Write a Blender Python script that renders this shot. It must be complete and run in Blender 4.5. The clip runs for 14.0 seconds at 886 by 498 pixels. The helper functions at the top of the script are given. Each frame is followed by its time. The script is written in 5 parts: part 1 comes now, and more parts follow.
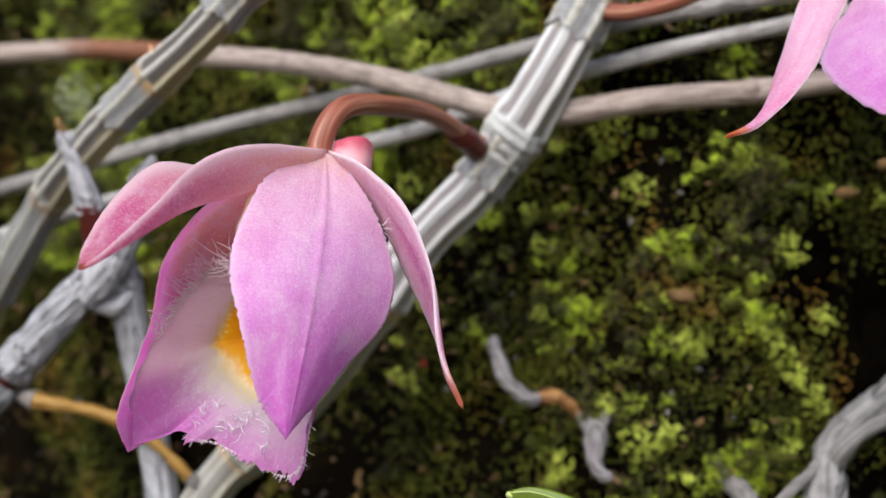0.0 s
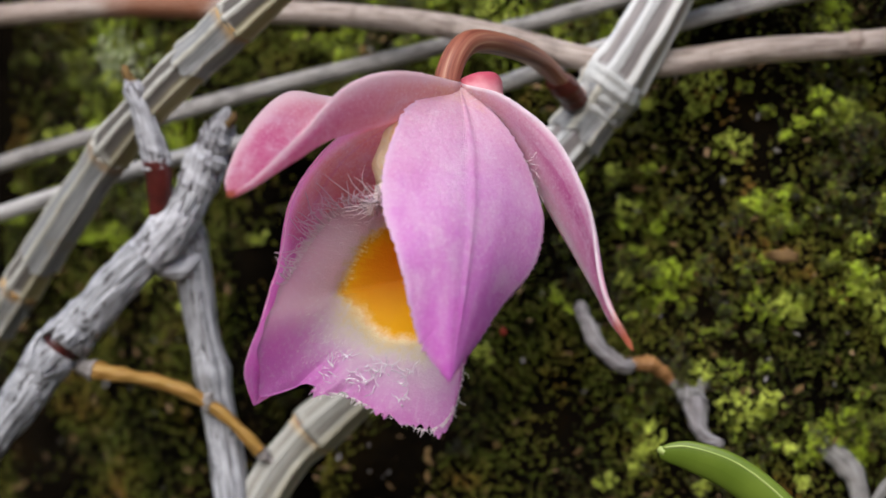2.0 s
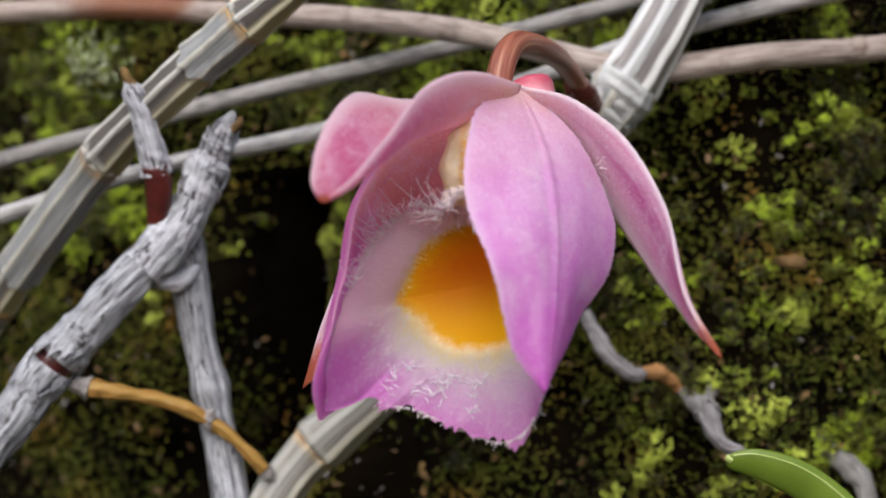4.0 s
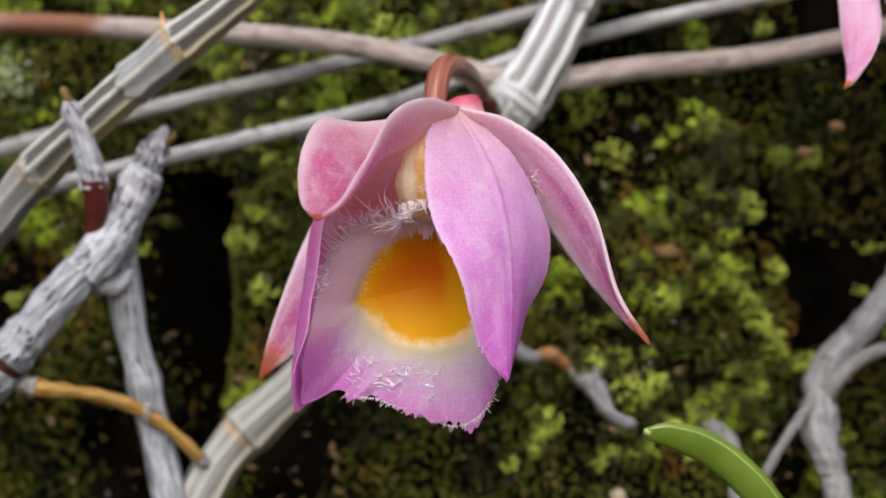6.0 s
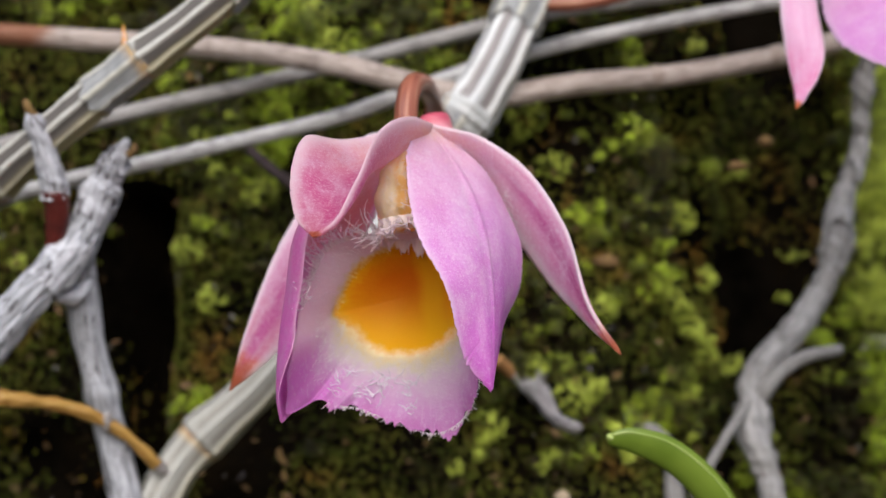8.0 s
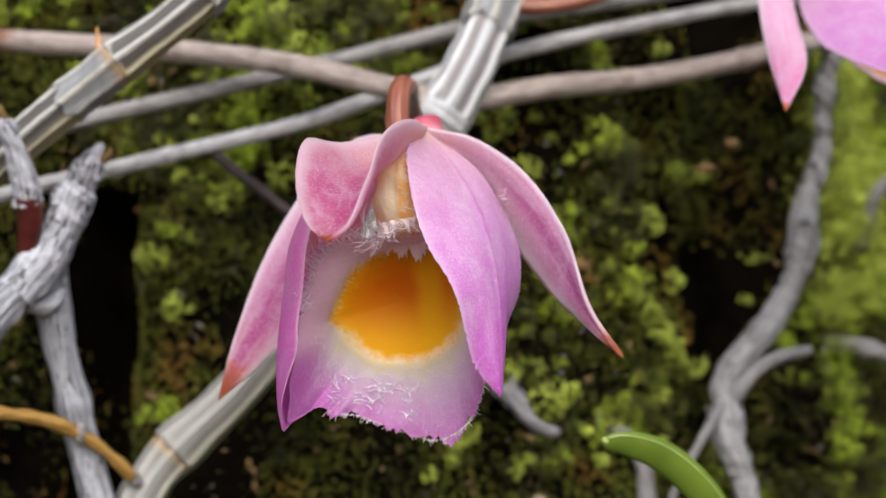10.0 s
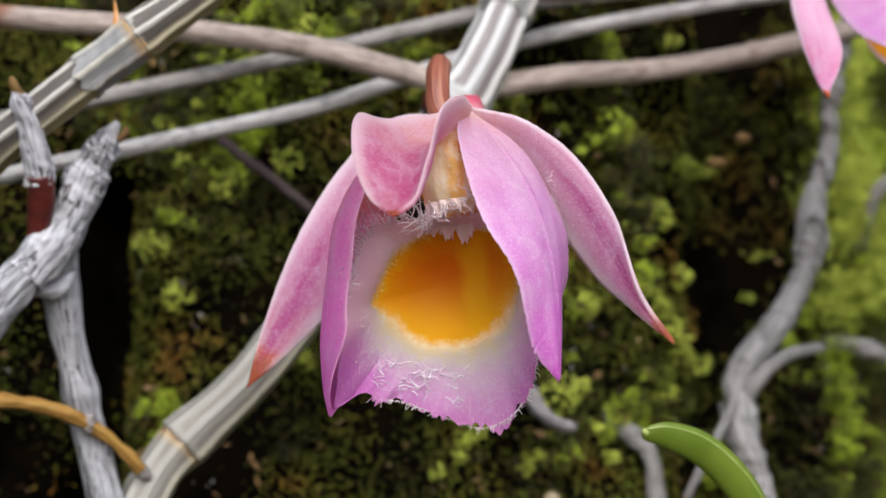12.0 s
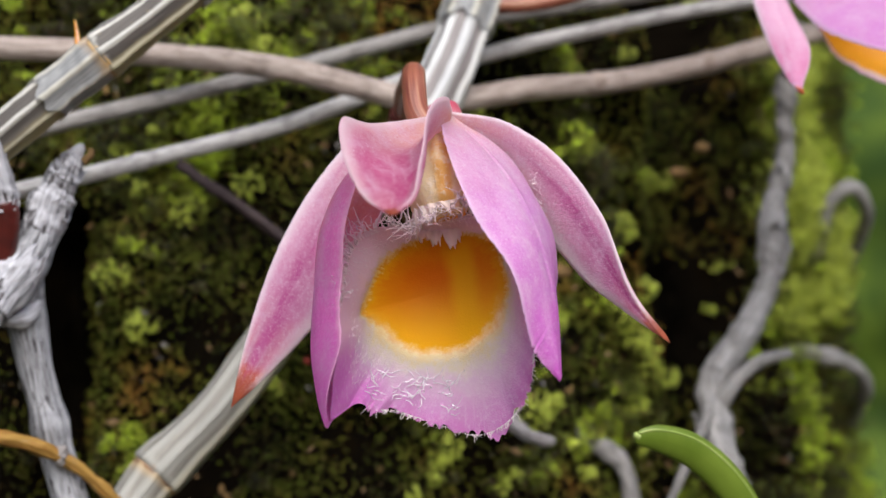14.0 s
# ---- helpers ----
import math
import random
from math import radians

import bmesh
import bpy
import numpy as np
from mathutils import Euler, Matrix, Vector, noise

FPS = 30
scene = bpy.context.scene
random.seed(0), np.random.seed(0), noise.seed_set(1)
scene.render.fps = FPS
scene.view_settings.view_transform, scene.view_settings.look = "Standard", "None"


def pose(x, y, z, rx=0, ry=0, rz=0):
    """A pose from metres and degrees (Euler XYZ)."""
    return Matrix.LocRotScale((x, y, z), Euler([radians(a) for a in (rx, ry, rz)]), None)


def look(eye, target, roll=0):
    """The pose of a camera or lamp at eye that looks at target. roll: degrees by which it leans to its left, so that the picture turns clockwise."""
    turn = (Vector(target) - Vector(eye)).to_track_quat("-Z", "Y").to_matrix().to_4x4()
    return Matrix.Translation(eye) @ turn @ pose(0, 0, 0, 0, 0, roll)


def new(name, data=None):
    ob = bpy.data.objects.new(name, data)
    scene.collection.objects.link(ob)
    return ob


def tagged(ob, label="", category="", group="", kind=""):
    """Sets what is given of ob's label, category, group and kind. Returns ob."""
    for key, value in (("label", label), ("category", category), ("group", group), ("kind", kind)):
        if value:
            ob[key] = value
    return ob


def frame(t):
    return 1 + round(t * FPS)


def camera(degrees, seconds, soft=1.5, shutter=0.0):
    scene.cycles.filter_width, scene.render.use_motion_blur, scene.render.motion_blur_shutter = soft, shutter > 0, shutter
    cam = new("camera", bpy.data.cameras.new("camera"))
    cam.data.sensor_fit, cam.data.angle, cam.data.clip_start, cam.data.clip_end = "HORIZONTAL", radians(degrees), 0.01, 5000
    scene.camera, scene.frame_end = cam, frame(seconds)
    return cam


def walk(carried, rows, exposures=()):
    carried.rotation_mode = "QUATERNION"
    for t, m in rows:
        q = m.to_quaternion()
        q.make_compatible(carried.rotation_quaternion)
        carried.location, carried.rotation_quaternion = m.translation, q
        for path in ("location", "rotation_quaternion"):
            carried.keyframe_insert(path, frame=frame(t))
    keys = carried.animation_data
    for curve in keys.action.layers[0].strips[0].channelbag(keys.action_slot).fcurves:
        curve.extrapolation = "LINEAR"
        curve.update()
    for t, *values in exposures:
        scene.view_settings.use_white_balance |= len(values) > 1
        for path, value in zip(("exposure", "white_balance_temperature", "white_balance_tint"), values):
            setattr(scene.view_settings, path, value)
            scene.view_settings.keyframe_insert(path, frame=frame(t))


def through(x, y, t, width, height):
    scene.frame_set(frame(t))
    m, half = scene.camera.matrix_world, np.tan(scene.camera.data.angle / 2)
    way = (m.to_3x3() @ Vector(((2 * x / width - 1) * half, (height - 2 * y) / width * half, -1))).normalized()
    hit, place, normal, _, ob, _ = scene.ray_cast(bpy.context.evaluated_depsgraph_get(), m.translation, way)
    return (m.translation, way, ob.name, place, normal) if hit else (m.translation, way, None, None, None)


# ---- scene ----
cam = camera(29.27, 14.0)
PATH = [
    (0, look((0.06454, -0.13004, -0.00796), (0.01276, -0.00008, -0.00259), 3.42)),
    (0.5, look((0.06038, -0.13151, -0.01018), (0.00976, -0.00111, -0.00458), 3.13)),
    (1, look((0.05222, -0.12616, -0.01479), (0.00478, 0.00527, -0.00599), 2.92)),
    (1.5, look((0.04576, -0.13269, -0.01382), (0.00272, 0.00036, -0.00697), 3.34)),
    (2, look((0.04149, -0.12782, -0.01631), (-0.00102, 0.00528, -0.00757), 3.21)),
    (4.5, look((0.01534, -0.12914, -0.01754), (-0.00481, 0.00900, -0.00696), 1.35)),
    (5, look((0.01126, -0.13642, -0.01607), (-0.00265, 0.00259, -0.00702), 0.30)),
    (5.5, look((0.01128, -0.13721, -0.01693), (-0.00105, 0.00188, -0.00689), 0.47)),
    (6, look((0.00791, -0.14605, -0.01614), (0.00031, -0.00653, -0.00743), 0.42)),
    (6.5, look((0.00421, -0.14480, -0.01865), (-0.00018, -0.00531, -0.00762), 0.31)),
    (7, look((0.00082, -0.15009, -0.01518), (0.00066, -0.01033, -0.00705), 0.30)),
    (7.5, look((-0.00109, -0.14721, -0.01740), (0.00133, -0.00762, -0.00704), -0.21)),
    (8, look((-0.00272, -0.15111, -0.01495), (0.00184, -0.01144, -0.00652), 0.12)),
    (8.5, look((-0.00481, -0.14864, -0.01604), (0.00233, -0.00917, -0.00614), -0.10)),
    (11, look((-0.01868, -0.14902, -0.01464), (-0.00076, -0.01044, -0.00602), 0.03)),
    (11.5, look((-0.02200, -0.14996, -0.01599), (-0.00200, -0.01168, -0.00717), 0.43)),
    (12, look((-0.02420, -0.14236, -0.01774), (-0.00207, -0.00451, -0.00733), -0.13)),
    (12.5, look((-0.02494, -0.14390, -0.01581), (-0.00213, -0.00606, -0.00690), -0.82)),
    (13, look((-0.02632, -0.13882, -0.01982), (-0.00135, -0.00166, -0.00700), -1.68)),
    (13.5, look((-0.02787, -0.14015, -0.01779), (-0.00120, -0.00318, -0.00645), -2.00)),
    (14, look((-0.03063, -0.13821, -0.02153), (-0.00066, -0.00226, -0.00670), -2.62)),
]
walk(cam, PATH, ((0.0, 0.06), (1.0, -0.01), (1.5, -0.16), (4.5, -0.09), (6.5, -0.05), (14.0, 0.0)))

# a small-aperture close-up lens: the trunk behind goes slightly soft
cam.data.dof.use_dof = True
cam.data.dof.focus_distance = 0.138
cam.data.dof.aperture_fstop = 32.0

# ---- light ----
SUN_EL, SUN_AZ = radians(42), radians(183)
world = bpy.data.worlds.new("world")
scene.world = world
world.use_nodes = True
wn = world.node_tree
sky = wn.nodes.new("ShaderNodeTexSky")
sky.sky_type, sky.sun_disc = "NISHITA", False
sky.sun_elevation, sky.sun_rotation = SUN_EL, SUN_AZ
sky.air_density, sky.dust_density, sky.ozone_density = 1.0, 3.0, 1.5
wn.links.new(sky.outputs["Color"], wn.nodes["Background"].inputs["Color"])
wn.nodes["Background"].inputs["Strength"].default_value = 0.145

sun = new("sun", bpy.data.lights.new("sun", "SUN"))
sun.data.energy, sun.data.angle = 4.1, radians(64)
sun.data.color = (1.0, 0.987, 0.988)
sun.matrix_world = look((math.sin(SUN_AZ) * math.cos(SUN_EL), math.cos(SUN_AZ) * math.cos(SUN_EL), math.sin(SUN_EL)), (0, 0, 0))

CM = 0.01


# ---- materials ----
class Mat:
    """A small builder for node materials."""

    def __init__(self, name, rough=0.6, spec=0.3):
        self.m = bpy.data.materials.new(name)
        self.m.use_nodes = True
        self.t = self.m.node_tree
        self.b = self.t.nodes["Principled BSDF"]
        self.set(self.b, "Roughness", rough)
        self.set(self.b, "Specular IOR Level", spec)

    def node(self, kind):
        return self.t.nodes.new(kind)

    def set(self, n, key, v):
        if isinstance(v, bpy.types.NodeSocket):
            self.t.links.new(v, n.inputs[key])
        else:
            n.inputs[key].default_value = v

    def uv(self):
        n = self.node("ShaderNodeSeparateXYZ")
        self.set(n, 0, self.node("ShaderNodeTexCoord").outputs["UV"])
        return n.outputs[0], n.outputs[1]

    def place(self):
        return self.node("ShaderNodeTexCoord").outputs["Object"]

    def vec(self, x, y, z=0.0):
        n = self.node("ShaderNodeCombineXYZ")
        for k, v in enumerate((x, y, z)):
            self.set(n, k, v)
        return n.outputs[0]

    def math(self, op, a, b=0.0, c=0.0):
        n = self.node("ShaderNodeMath")
        n.operation = op
        for k, v in enumerate((a, b, c)):
            self.set(n, k, v)
        return n.outputs[0]

    def noise(self, vec, scale, detail=4.0, rough=0.55, dist=0.0):
        n = self.node("ShaderNodeTexNoise")
        for k, v in (("Vector", vec), ("Scale", scale), ("Detail", detail), ("Roughness", rough), ("Distortion", dist)):
            self.set(n, k, v)
        return n.outputs["Fac"]

    def cells(self, vec, scale):
        n = self.node("ShaderNodeTexVoronoi")
        self.set(n, "Vector", vec)
        self.set(n, "Scale", scale)
        return n.outputs["Distance"]

    def ramp(self, f, stops, smooth=True):
        n = self.node("ShaderNodeValToRGB")
        n.color_ramp.interpolation = "EASE" if smooth else "LINEAR"
        e = n.color_ramp.elements
        while len(e) < len(stops):
            e.new(0.5)
        for el, (p, c) in zip(e, stops):
            el.position = p
            el.color = (c, c, c, 1) if isinstance(c, (int, float)) else (*c, 1)
        self.set(n, 0, f)
        return n.outputs[0]

    def mix(self, f, a, b, blend="MIX"):
        n = self.node("ShaderNodeMix")
        n.data_type, n.blend_type = "RGBA", blend
        self.set(n, 0, f)
        for k, v in ((6, a), (7, b)):
            self.set(n, k, (*v, 1) if isinstance(v, tuple) else v)
        return n.outputs[2]

    def bump(self, h, strength=0.3, dist=0.0001):
        n = self.node("ShaderNodeBump")
        self.set(n, "Height", h)
        self.set(n, "Strength", strength)
        self.set(n, "Distance", dist)
        self.set(self.b, "Normal", n.outputs[0])
        return n.outputs[0]

    def colour(self, c):
        self.set(self.b, "Base Color", (*c, 1) if isinstance(c, tuple) else c)
        return self

    def glow_through(self, c, amount):
        """Light passes through a thin petal or leaf; amount: a number or a socket."""
        tr = self.node("ShaderNodeBsdfTranslucent")
        self.set(tr, "Color", (*c, 1) if isinstance(c, tuple) else c)
        mx = self.node("ShaderNodeMixShader")
        self.set(mx, 0, amount)
        self.set(mx, 1, self.b.outputs[0])
        self.set(mx, 2, tr.outputs[0])
        self.t.links.new(mx.outputs[0], self.t.nodes["Material Output"].inputs["Surface"])


def petal_material(name, along, vein, edge, edge_at=0.86, streak=None, through=0.64, pale=0.28, tip=(0.46, 0.1, 0.03), tip_at=0.86, tip_by=0.88, blush=None):
    """along: colours from base to tip; vein: dark midline colour; edge: margin colour. UV: x across 0..1, y along 0..1."""
    k = Mat(name, 0.5, 0.35)
    u, v = k.uv()
    p = k.place()
    wob = k.math("MULTIPLY_ADD", k.noise(p, 700, 3), 0.16, -0.08)
    c = k.ramp(k.math("ADD", v, wob), along)
    off = k.math("ABSOLUTE", k.math("MULTIPLY_ADD", u, 2.0, -1.0))
    # fine lengthwise veining, fanning from the base
    lines = k.noise(k.vec(k.math("MULTIPLY", u, 34.0), k.math("MULTIPLY", v, 2.2)), 1.0, 3, 0.6)
    c = k.mix(k.ramp(lines, ((0.48, 0.0), (0.8, 0.2))), c, vein)
    if blush:
        c = k.mix(k.math("MULTIPLY", k.ramp(k.math("ADD", v, wob), ((0.28, 0.95), (0.5, 0.0))), k.ramp(u, ((0.6, 1.0), (0.84, 0.0)))), c, blush)
    if streak:
        near = k.ramp(k.math("ADD", off, k.math("MULTIPLY", wob, 1.5)), ((0.0, 0.9), (0.55, 0.0)))
        c = k.mix(k.math("MULTIPLY", near, k.ramp(v, ((0.15, 0.0), (0.55, 1.0), (0.8, 1.0), (0.9, 0.0)))), c, streak)
    mid = k.math("MULTIPLY", k.ramp(off, ((0.012, 0.28), (0.045, 0.0))), k.ramp(v, ((0.04, 1.0), (0.95, 0.35))))
    c = k.mix(mid, c, vein)
    # glistening cells: their sparkle is painted as pale specks in the colour
    cell = k.cells(p, 9000)
    c = k.mix(k.ramp(cell, ((0.08, 0.3), (0.45, 0.0))), c, (1.0, 0.9, 1.0))
    broad = k.noise(k.vec(k.math("MULTIPLY", u, 5.5), k.math("MULTIPLY", v, 4.0)), 1.0, 5, 0.62, 0.3)
    c = k.mix(k.ramp(broad, ((0.46, 0.0), (0.7, 0.42))), c, (0.92, 0.74, 0.88))
    c = k.mix(k.ramp(broad, ((0.28, 0.4), (0.45, 0.0))), c, vein)
    blotch = k.noise(p, 330, 6, 0.7)
    c = k.mix(k.ramp(blotch, ((0.44, 0.0), (0.66, 0.42))), c, (0.9, 0.68, 0.86))
    fleck = k.noise(p, 4200, 5, 0.75)
    c = k.mix(k.ramp(fleck, ((0.5, 0.0), (0.7, 0.4))), c, vein)
    c = k.mix(k.ramp(fleck, ((0.3, 0.62), (0.49, 0.0))), c, (0.98, 0.88, 0.96))
    rim = k.ramp(k.math("ADD", off, k.math("MULTIPLY", wob, 0.35)), ((edge_at, 0.0), (1.0, 0.85)))
    c = k.mix(k.math("MULTIPLY", rim, k.ramp(v, ((0.86, 1.0), (0.94, 0.0)))), c, edge)
    end = k.math("ADD", v, k.math("MULTIPLY", wob, 0.6))
    c = k.mix(k.ramp(end, ((tip_at, 0.0), (min(1.0, tip_at + 0.1 + (0.86 - tip_at) * 0.8), tip_by))), c, tip)
    k.colour(c)
    k.set(k.b, "Roughness", k.ramp(cell, ((0.0, 0.25), (0.6, 0.52))))
    k.bump(k.math("ADD", k.math("ADD", k.math("MULTIPLY", cell, 0.6), fleck), k.math("MULTIPLY", lines, 0.5)), 0.7, 0.0002)
    k.glow_through(k.mix(pale, c, (1.0, 0.95, 0.95)), through)
    return k.m


PETAL = petal_material("petal", ((0.0, (0.875, 0.592, 0.484)), (0.06, (0.857, 0.528, 0.577)), (0.14, (0.838, 0.48, 0.67)), (0.3, (0.81, 0.424, 0.708)), (0.5, (0.773, 0.328, 0.735)), (0.76, (0.727, 0.216, 0.698)), (1.0, (0.596, 0.08, 0.559))),
                       (0.633, 0.16, 0.522), (0.866, 0.625, 0.848), 0.9, tip=(0.67, 0.112, 0.624), tip_at=0.6, tip_by=0.42, through=0.42)
# peach base, plus magenta raised above PETAL in place of light missing here
PETAL_PEACH = petal_material("petal_peach_base", ((0.0, (0.916, 0.479, 0.536)), (0.15, (0.876, 0.348, 0.625)), (0.4, (0.93, 0.31, 0.76)), (0.8, (0.93, 0.28, 0.8)), (1.0, (0.84, 0.17, 0.72))),
                             (0.692, 0.157, 0.553), (0.936, 0.626, 0.821), 0.91, pale=0.16, tip=(0.794, 0.191, 0.66), tip_at=0.6, tip_by=0.25, through=0.68, blush=(0.854, 0.348, 0.322))
SEPAL = petal_material("sepal", ((0.0, (0.874, 0.561, 0.435)), (0.16, (0.856, 0.476, 0.487)), (0.32, (0.818, 0.374, 0.487)), (0.58, (0.688, 0.136, 0.348)), (0.94, (0.688, 0.187, 0.313)), (1.0, (0.558, 0.102, 0.0522))),
                       (0.66, 0.12, 0.32), (0.94, 0.76, 0.82), 0.76, (0.6, 0.04, 0.24), 0.56, 0.12, tip_at=0.93)
LATERAL = petal_material("lateral_sepal", ((0.0, (0.874, 0.561, 0.47)), (0.1, (0.865, 0.51, 0.557)), (0.24, (0.856, 0.493, 0.644)), (0.65, (0.77, 0.325, 0.575)), (0.8, (0.744, 0.255, 0.43)), (0.88, (0.698, 0.128, 0.0435)), (0.96, (0.391, 0.068, 0.0261))),
                         (0.66, 0.16, 0.42), (0.95, 0.85, 0.91), 0.55, (0.6, 0.05, 0.34), 0.42, 0.16)
LATERAL_PALE = petal_material("lateral_sepal_pale", ((0.0, (0.82, 0.55, 0.7)), (0.45, (0.82, 0.46, 0.66)), (0.6, (0.78, 0.27, 0.51)), (0.8, (0.763, 0.221, 0.479)), (0.85, (0.76, 0.2, 0.06)), (1.0, (0.6, 0.15, 0.02))),
                              (0.72, 0.24, 0.52), (0.95, 0.84, 0.92), 0.8, through=0.42, tip=(0.72, 0.16, 0.03), tip_at=0.82)


def lip_material():
    """UV: x from the throat (0) to the rim (1), y round the lip."""
    k = Mat("lip", 0.42, 0.4)
    u, v = k.uv()
    p = k.place()
    ray = k.noise(k.vec(k.math("MULTIPLY", u, 5.0), k.math("MULTIPLY", v, 210.0)), 1.0, 5, 0.7)
    fuzzy = k.noise(p, 260, 4, 0.6)
    wob = k.math("MULTIPLY_ADD", k.noise(p, 900, 6, 0.7), 0.2, -0.1)
    high = k.node("ShaderNodeSeparateXYZ")
    k.set(high, 0, p)
    bite = k.ramp(k.math("MULTIPLY_ADD", high.outputs[2], -100.0, -1.2), ((0.0, 1.0), (0.6, 0.3)))
    s = k.math("ADD", k.math("ADD", u, wob), k.math("MULTIPLY", bite, k.math("MULTIPLY_ADD", ray, 0.16, -0.08)))
    c = k.ramp(s, ((0.0, (0.56, 0.11, 0.0017)), (0.3, (0.6, 0.145, 0.0017)), (0.48, (0.65, 0.205, 0.0026)), (0.57, (0.7, 0.32, 0.005)),
                   (0.605, (0.82, 0.62, 0.2)), (0.65, (0.83, 0.77, 0.66)), (0.69, (0.84, 0.755, 0.79)), (0.76, (0.83, 0.64, 0.8)), (0.9, (0.77, 0.41, 0.73)), (1.0, (0.73, 0.28, 0.66))), False)
    c = k.mix(k.math("MULTIPLY", k.ramp(ray, ((0.48, 0.0), (0.7, 0.3))), k.ramp(u, ((0.62, 0.0), (0.72, 1.0)))), c, (0.9, 0.78, 0.9))
    low = k.ramp(k.math("MULTIPLY_ADD", high.outputs[2], -100.0, -1.3), ((0.0, 0.0), (0.6, 0.75)))
    c = k.mix(k.math("MULTIPLY", low, k.ramp(s, ((0.55, 1.0), (0.6, 0.0)))), c, (0.75, 0.41, 0.006))
    ridge = k.ramp(k.math("ABSOLUTE", k.math("MULTIPLY_ADD", k.math("ADD", high.outputs[0], k.math("MULTIPLY_ADD", fuzzy, 0.0012, -0.0006)), 100.0, 0.06)), ((0.04, 0.75), (0.17, 0.0)))
    c = k.mix(k.math("MULTIPLY", ridge, k.ramp(s, ((0.5, 1.0), (0.6, 0.0)))), c, (0.72, 0.38, 0.004))
    under = k.ramp(k.math("MULTIPLY_ADD", high.outputs[2], -100.0, -1.55), ((0.0, 0.0), (0.35, 1.0)))
    c = k.mix(k.math("MULTIPLY", under, k.ramp(s, ((0.5, 0.0), (0.6, 0.55), (0.66, 0.25), (0.76, 0.0)))), c, (0.9, 0.84, 0.62))
    top = k.ramp(k.math("ABSOLUTE", k.math("SUBTRACT", v, 0.17)), ((0.1, 0.85), (0.2, 0.0)))
    c = k.mix(k.math("MULTIPLY", top, k.ramp(s, ((0.64, 0.0), (0.7, 1.0)))), c, (0.93, 0.82, 0.84))
    flank = k.ramp(k.math("ABSOLUTE", k.math("SUBTRACT", v, 0.43)), ((0.07, 1.0), (0.16, 0.0)))
    c = k.mix(k.math("MULTIPLY", flank, k.ramp(s, ((0.72, 0.0), (0.95, 1.0)))), c, (0.82, 0.3, 0.77))
    fuzz = k.noise(p, 2400, 4, 0.7)
    c = k.mix(k.math("MULTIPLY", k.ramp(fuzz, ((0.5, 0.0), (0.66, 0.28))), k.ramp(u, ((0.62, 0.0), (0.7, 1.0)))), c, (0.95, 0.86, 0.94))
    cell = k.cells(p, 7000)
    k.colour(c)
    k.bump(k.math("MULTIPLY", k.math("ADD", k.math("MULTIPLY", ray, 0.8), k.math("ADD", cell, fuzz)), k.ramp(u, ((0.56, 0.2), (0.68, 1.0)))), 0.5, 0.00016)
    k.set(k.b, "Specular IOR Level", k.ramp(u, ((0.55, 0.08), (0.66, 0.4))))
    k.glow_through(c, k.ramp(u, ((0.54, 0.08), (0.66, 0.56))))
    return k.m


LIP = lip_material()


def plain(name, a, b, scale, rough=0.6, bump=0.3, spec=0.3, dist=0.0001, through=0.0):
    k = Mat(name, rough, spec)
    n = k.noise(k.place(), scale, 5)
    c = k.mix(k.ramp(n, ((0.3, 0.0), (0.7, 1.0))), a, b)
    k.colour(c)
    k.bump(k.noise(k.place(), scale * 3, 4), bump, dist)
    if through:
        k.glow_through(c, through)
    return k.m


FRINGE = plain("fringe", (0.97, 0.93, 0.93), (0.96, 0.86, 0.92), 300, 0.35, 0.0, 0.5, 0.0001, 0.4)


def column_material():
    """Cream above, deepening to orange at the mouth. UV: x round, y along in cm."""
    k = Mat("column", 0.4, 0.4)
    u, v = k.uv()
    n = k.noise(k.place(), 500, 5)
    c = k.mix(n, (0.97, 0.9, 0.66), (0.96, 0.82, 0.46))
    part_ = k.math("MULTIPLY_ADD", k.math("COSINE", k.math("MULTIPLY_ADD", u, 6.2832, 0.75)), 0.5, 0.5)
    deep = k.math("MULTIPLY", k.ramp(k.math("ADD", v, k.math("MULTIPLY_ADD", n, 0.3, -0.15)), ((0.45, 0.0), (0.75, 1.0))), k.ramp(part_, ((0.6, 0.0), (0.9, 1.0))))
    c = k.mix(deep, c, (0.9, 0.5, 0.05))
    side = k.math("MULTIPLY", k.ramp(k.math("ABSOLUTE", k.math("SUBTRACT", u, 0.2)), ((0.03, 1.0), (0.07, 0.0))), k.ramp(v, ((0.25, 0.0), (0.5, 1.0))))
    c = k.mix(k.math("MULTIPLY", side, k.ramp(n, ((0.4, 0.25), (0.6, 0.85)))), c, (0.9, 0.52, 0.1))
    pale = k.noise(k.place(), 1500, 4, 0.7)
    c = k.mix(k.ramp(pale, ((0.48, 0.0), (0.66, 0.6))), c, (0.97, 0.92, 0.8))
    c = k.mix(k.ramp(v, ((0.03, 1.0), (0.16, 0.0))), c, (0.9, 0.62, 0.5))
    k.colour(c)
    k.bump(k.math("ADD", n, pale), 0.7, 0.0004)
    k.glow_through(c, 0.5)
    return k.m


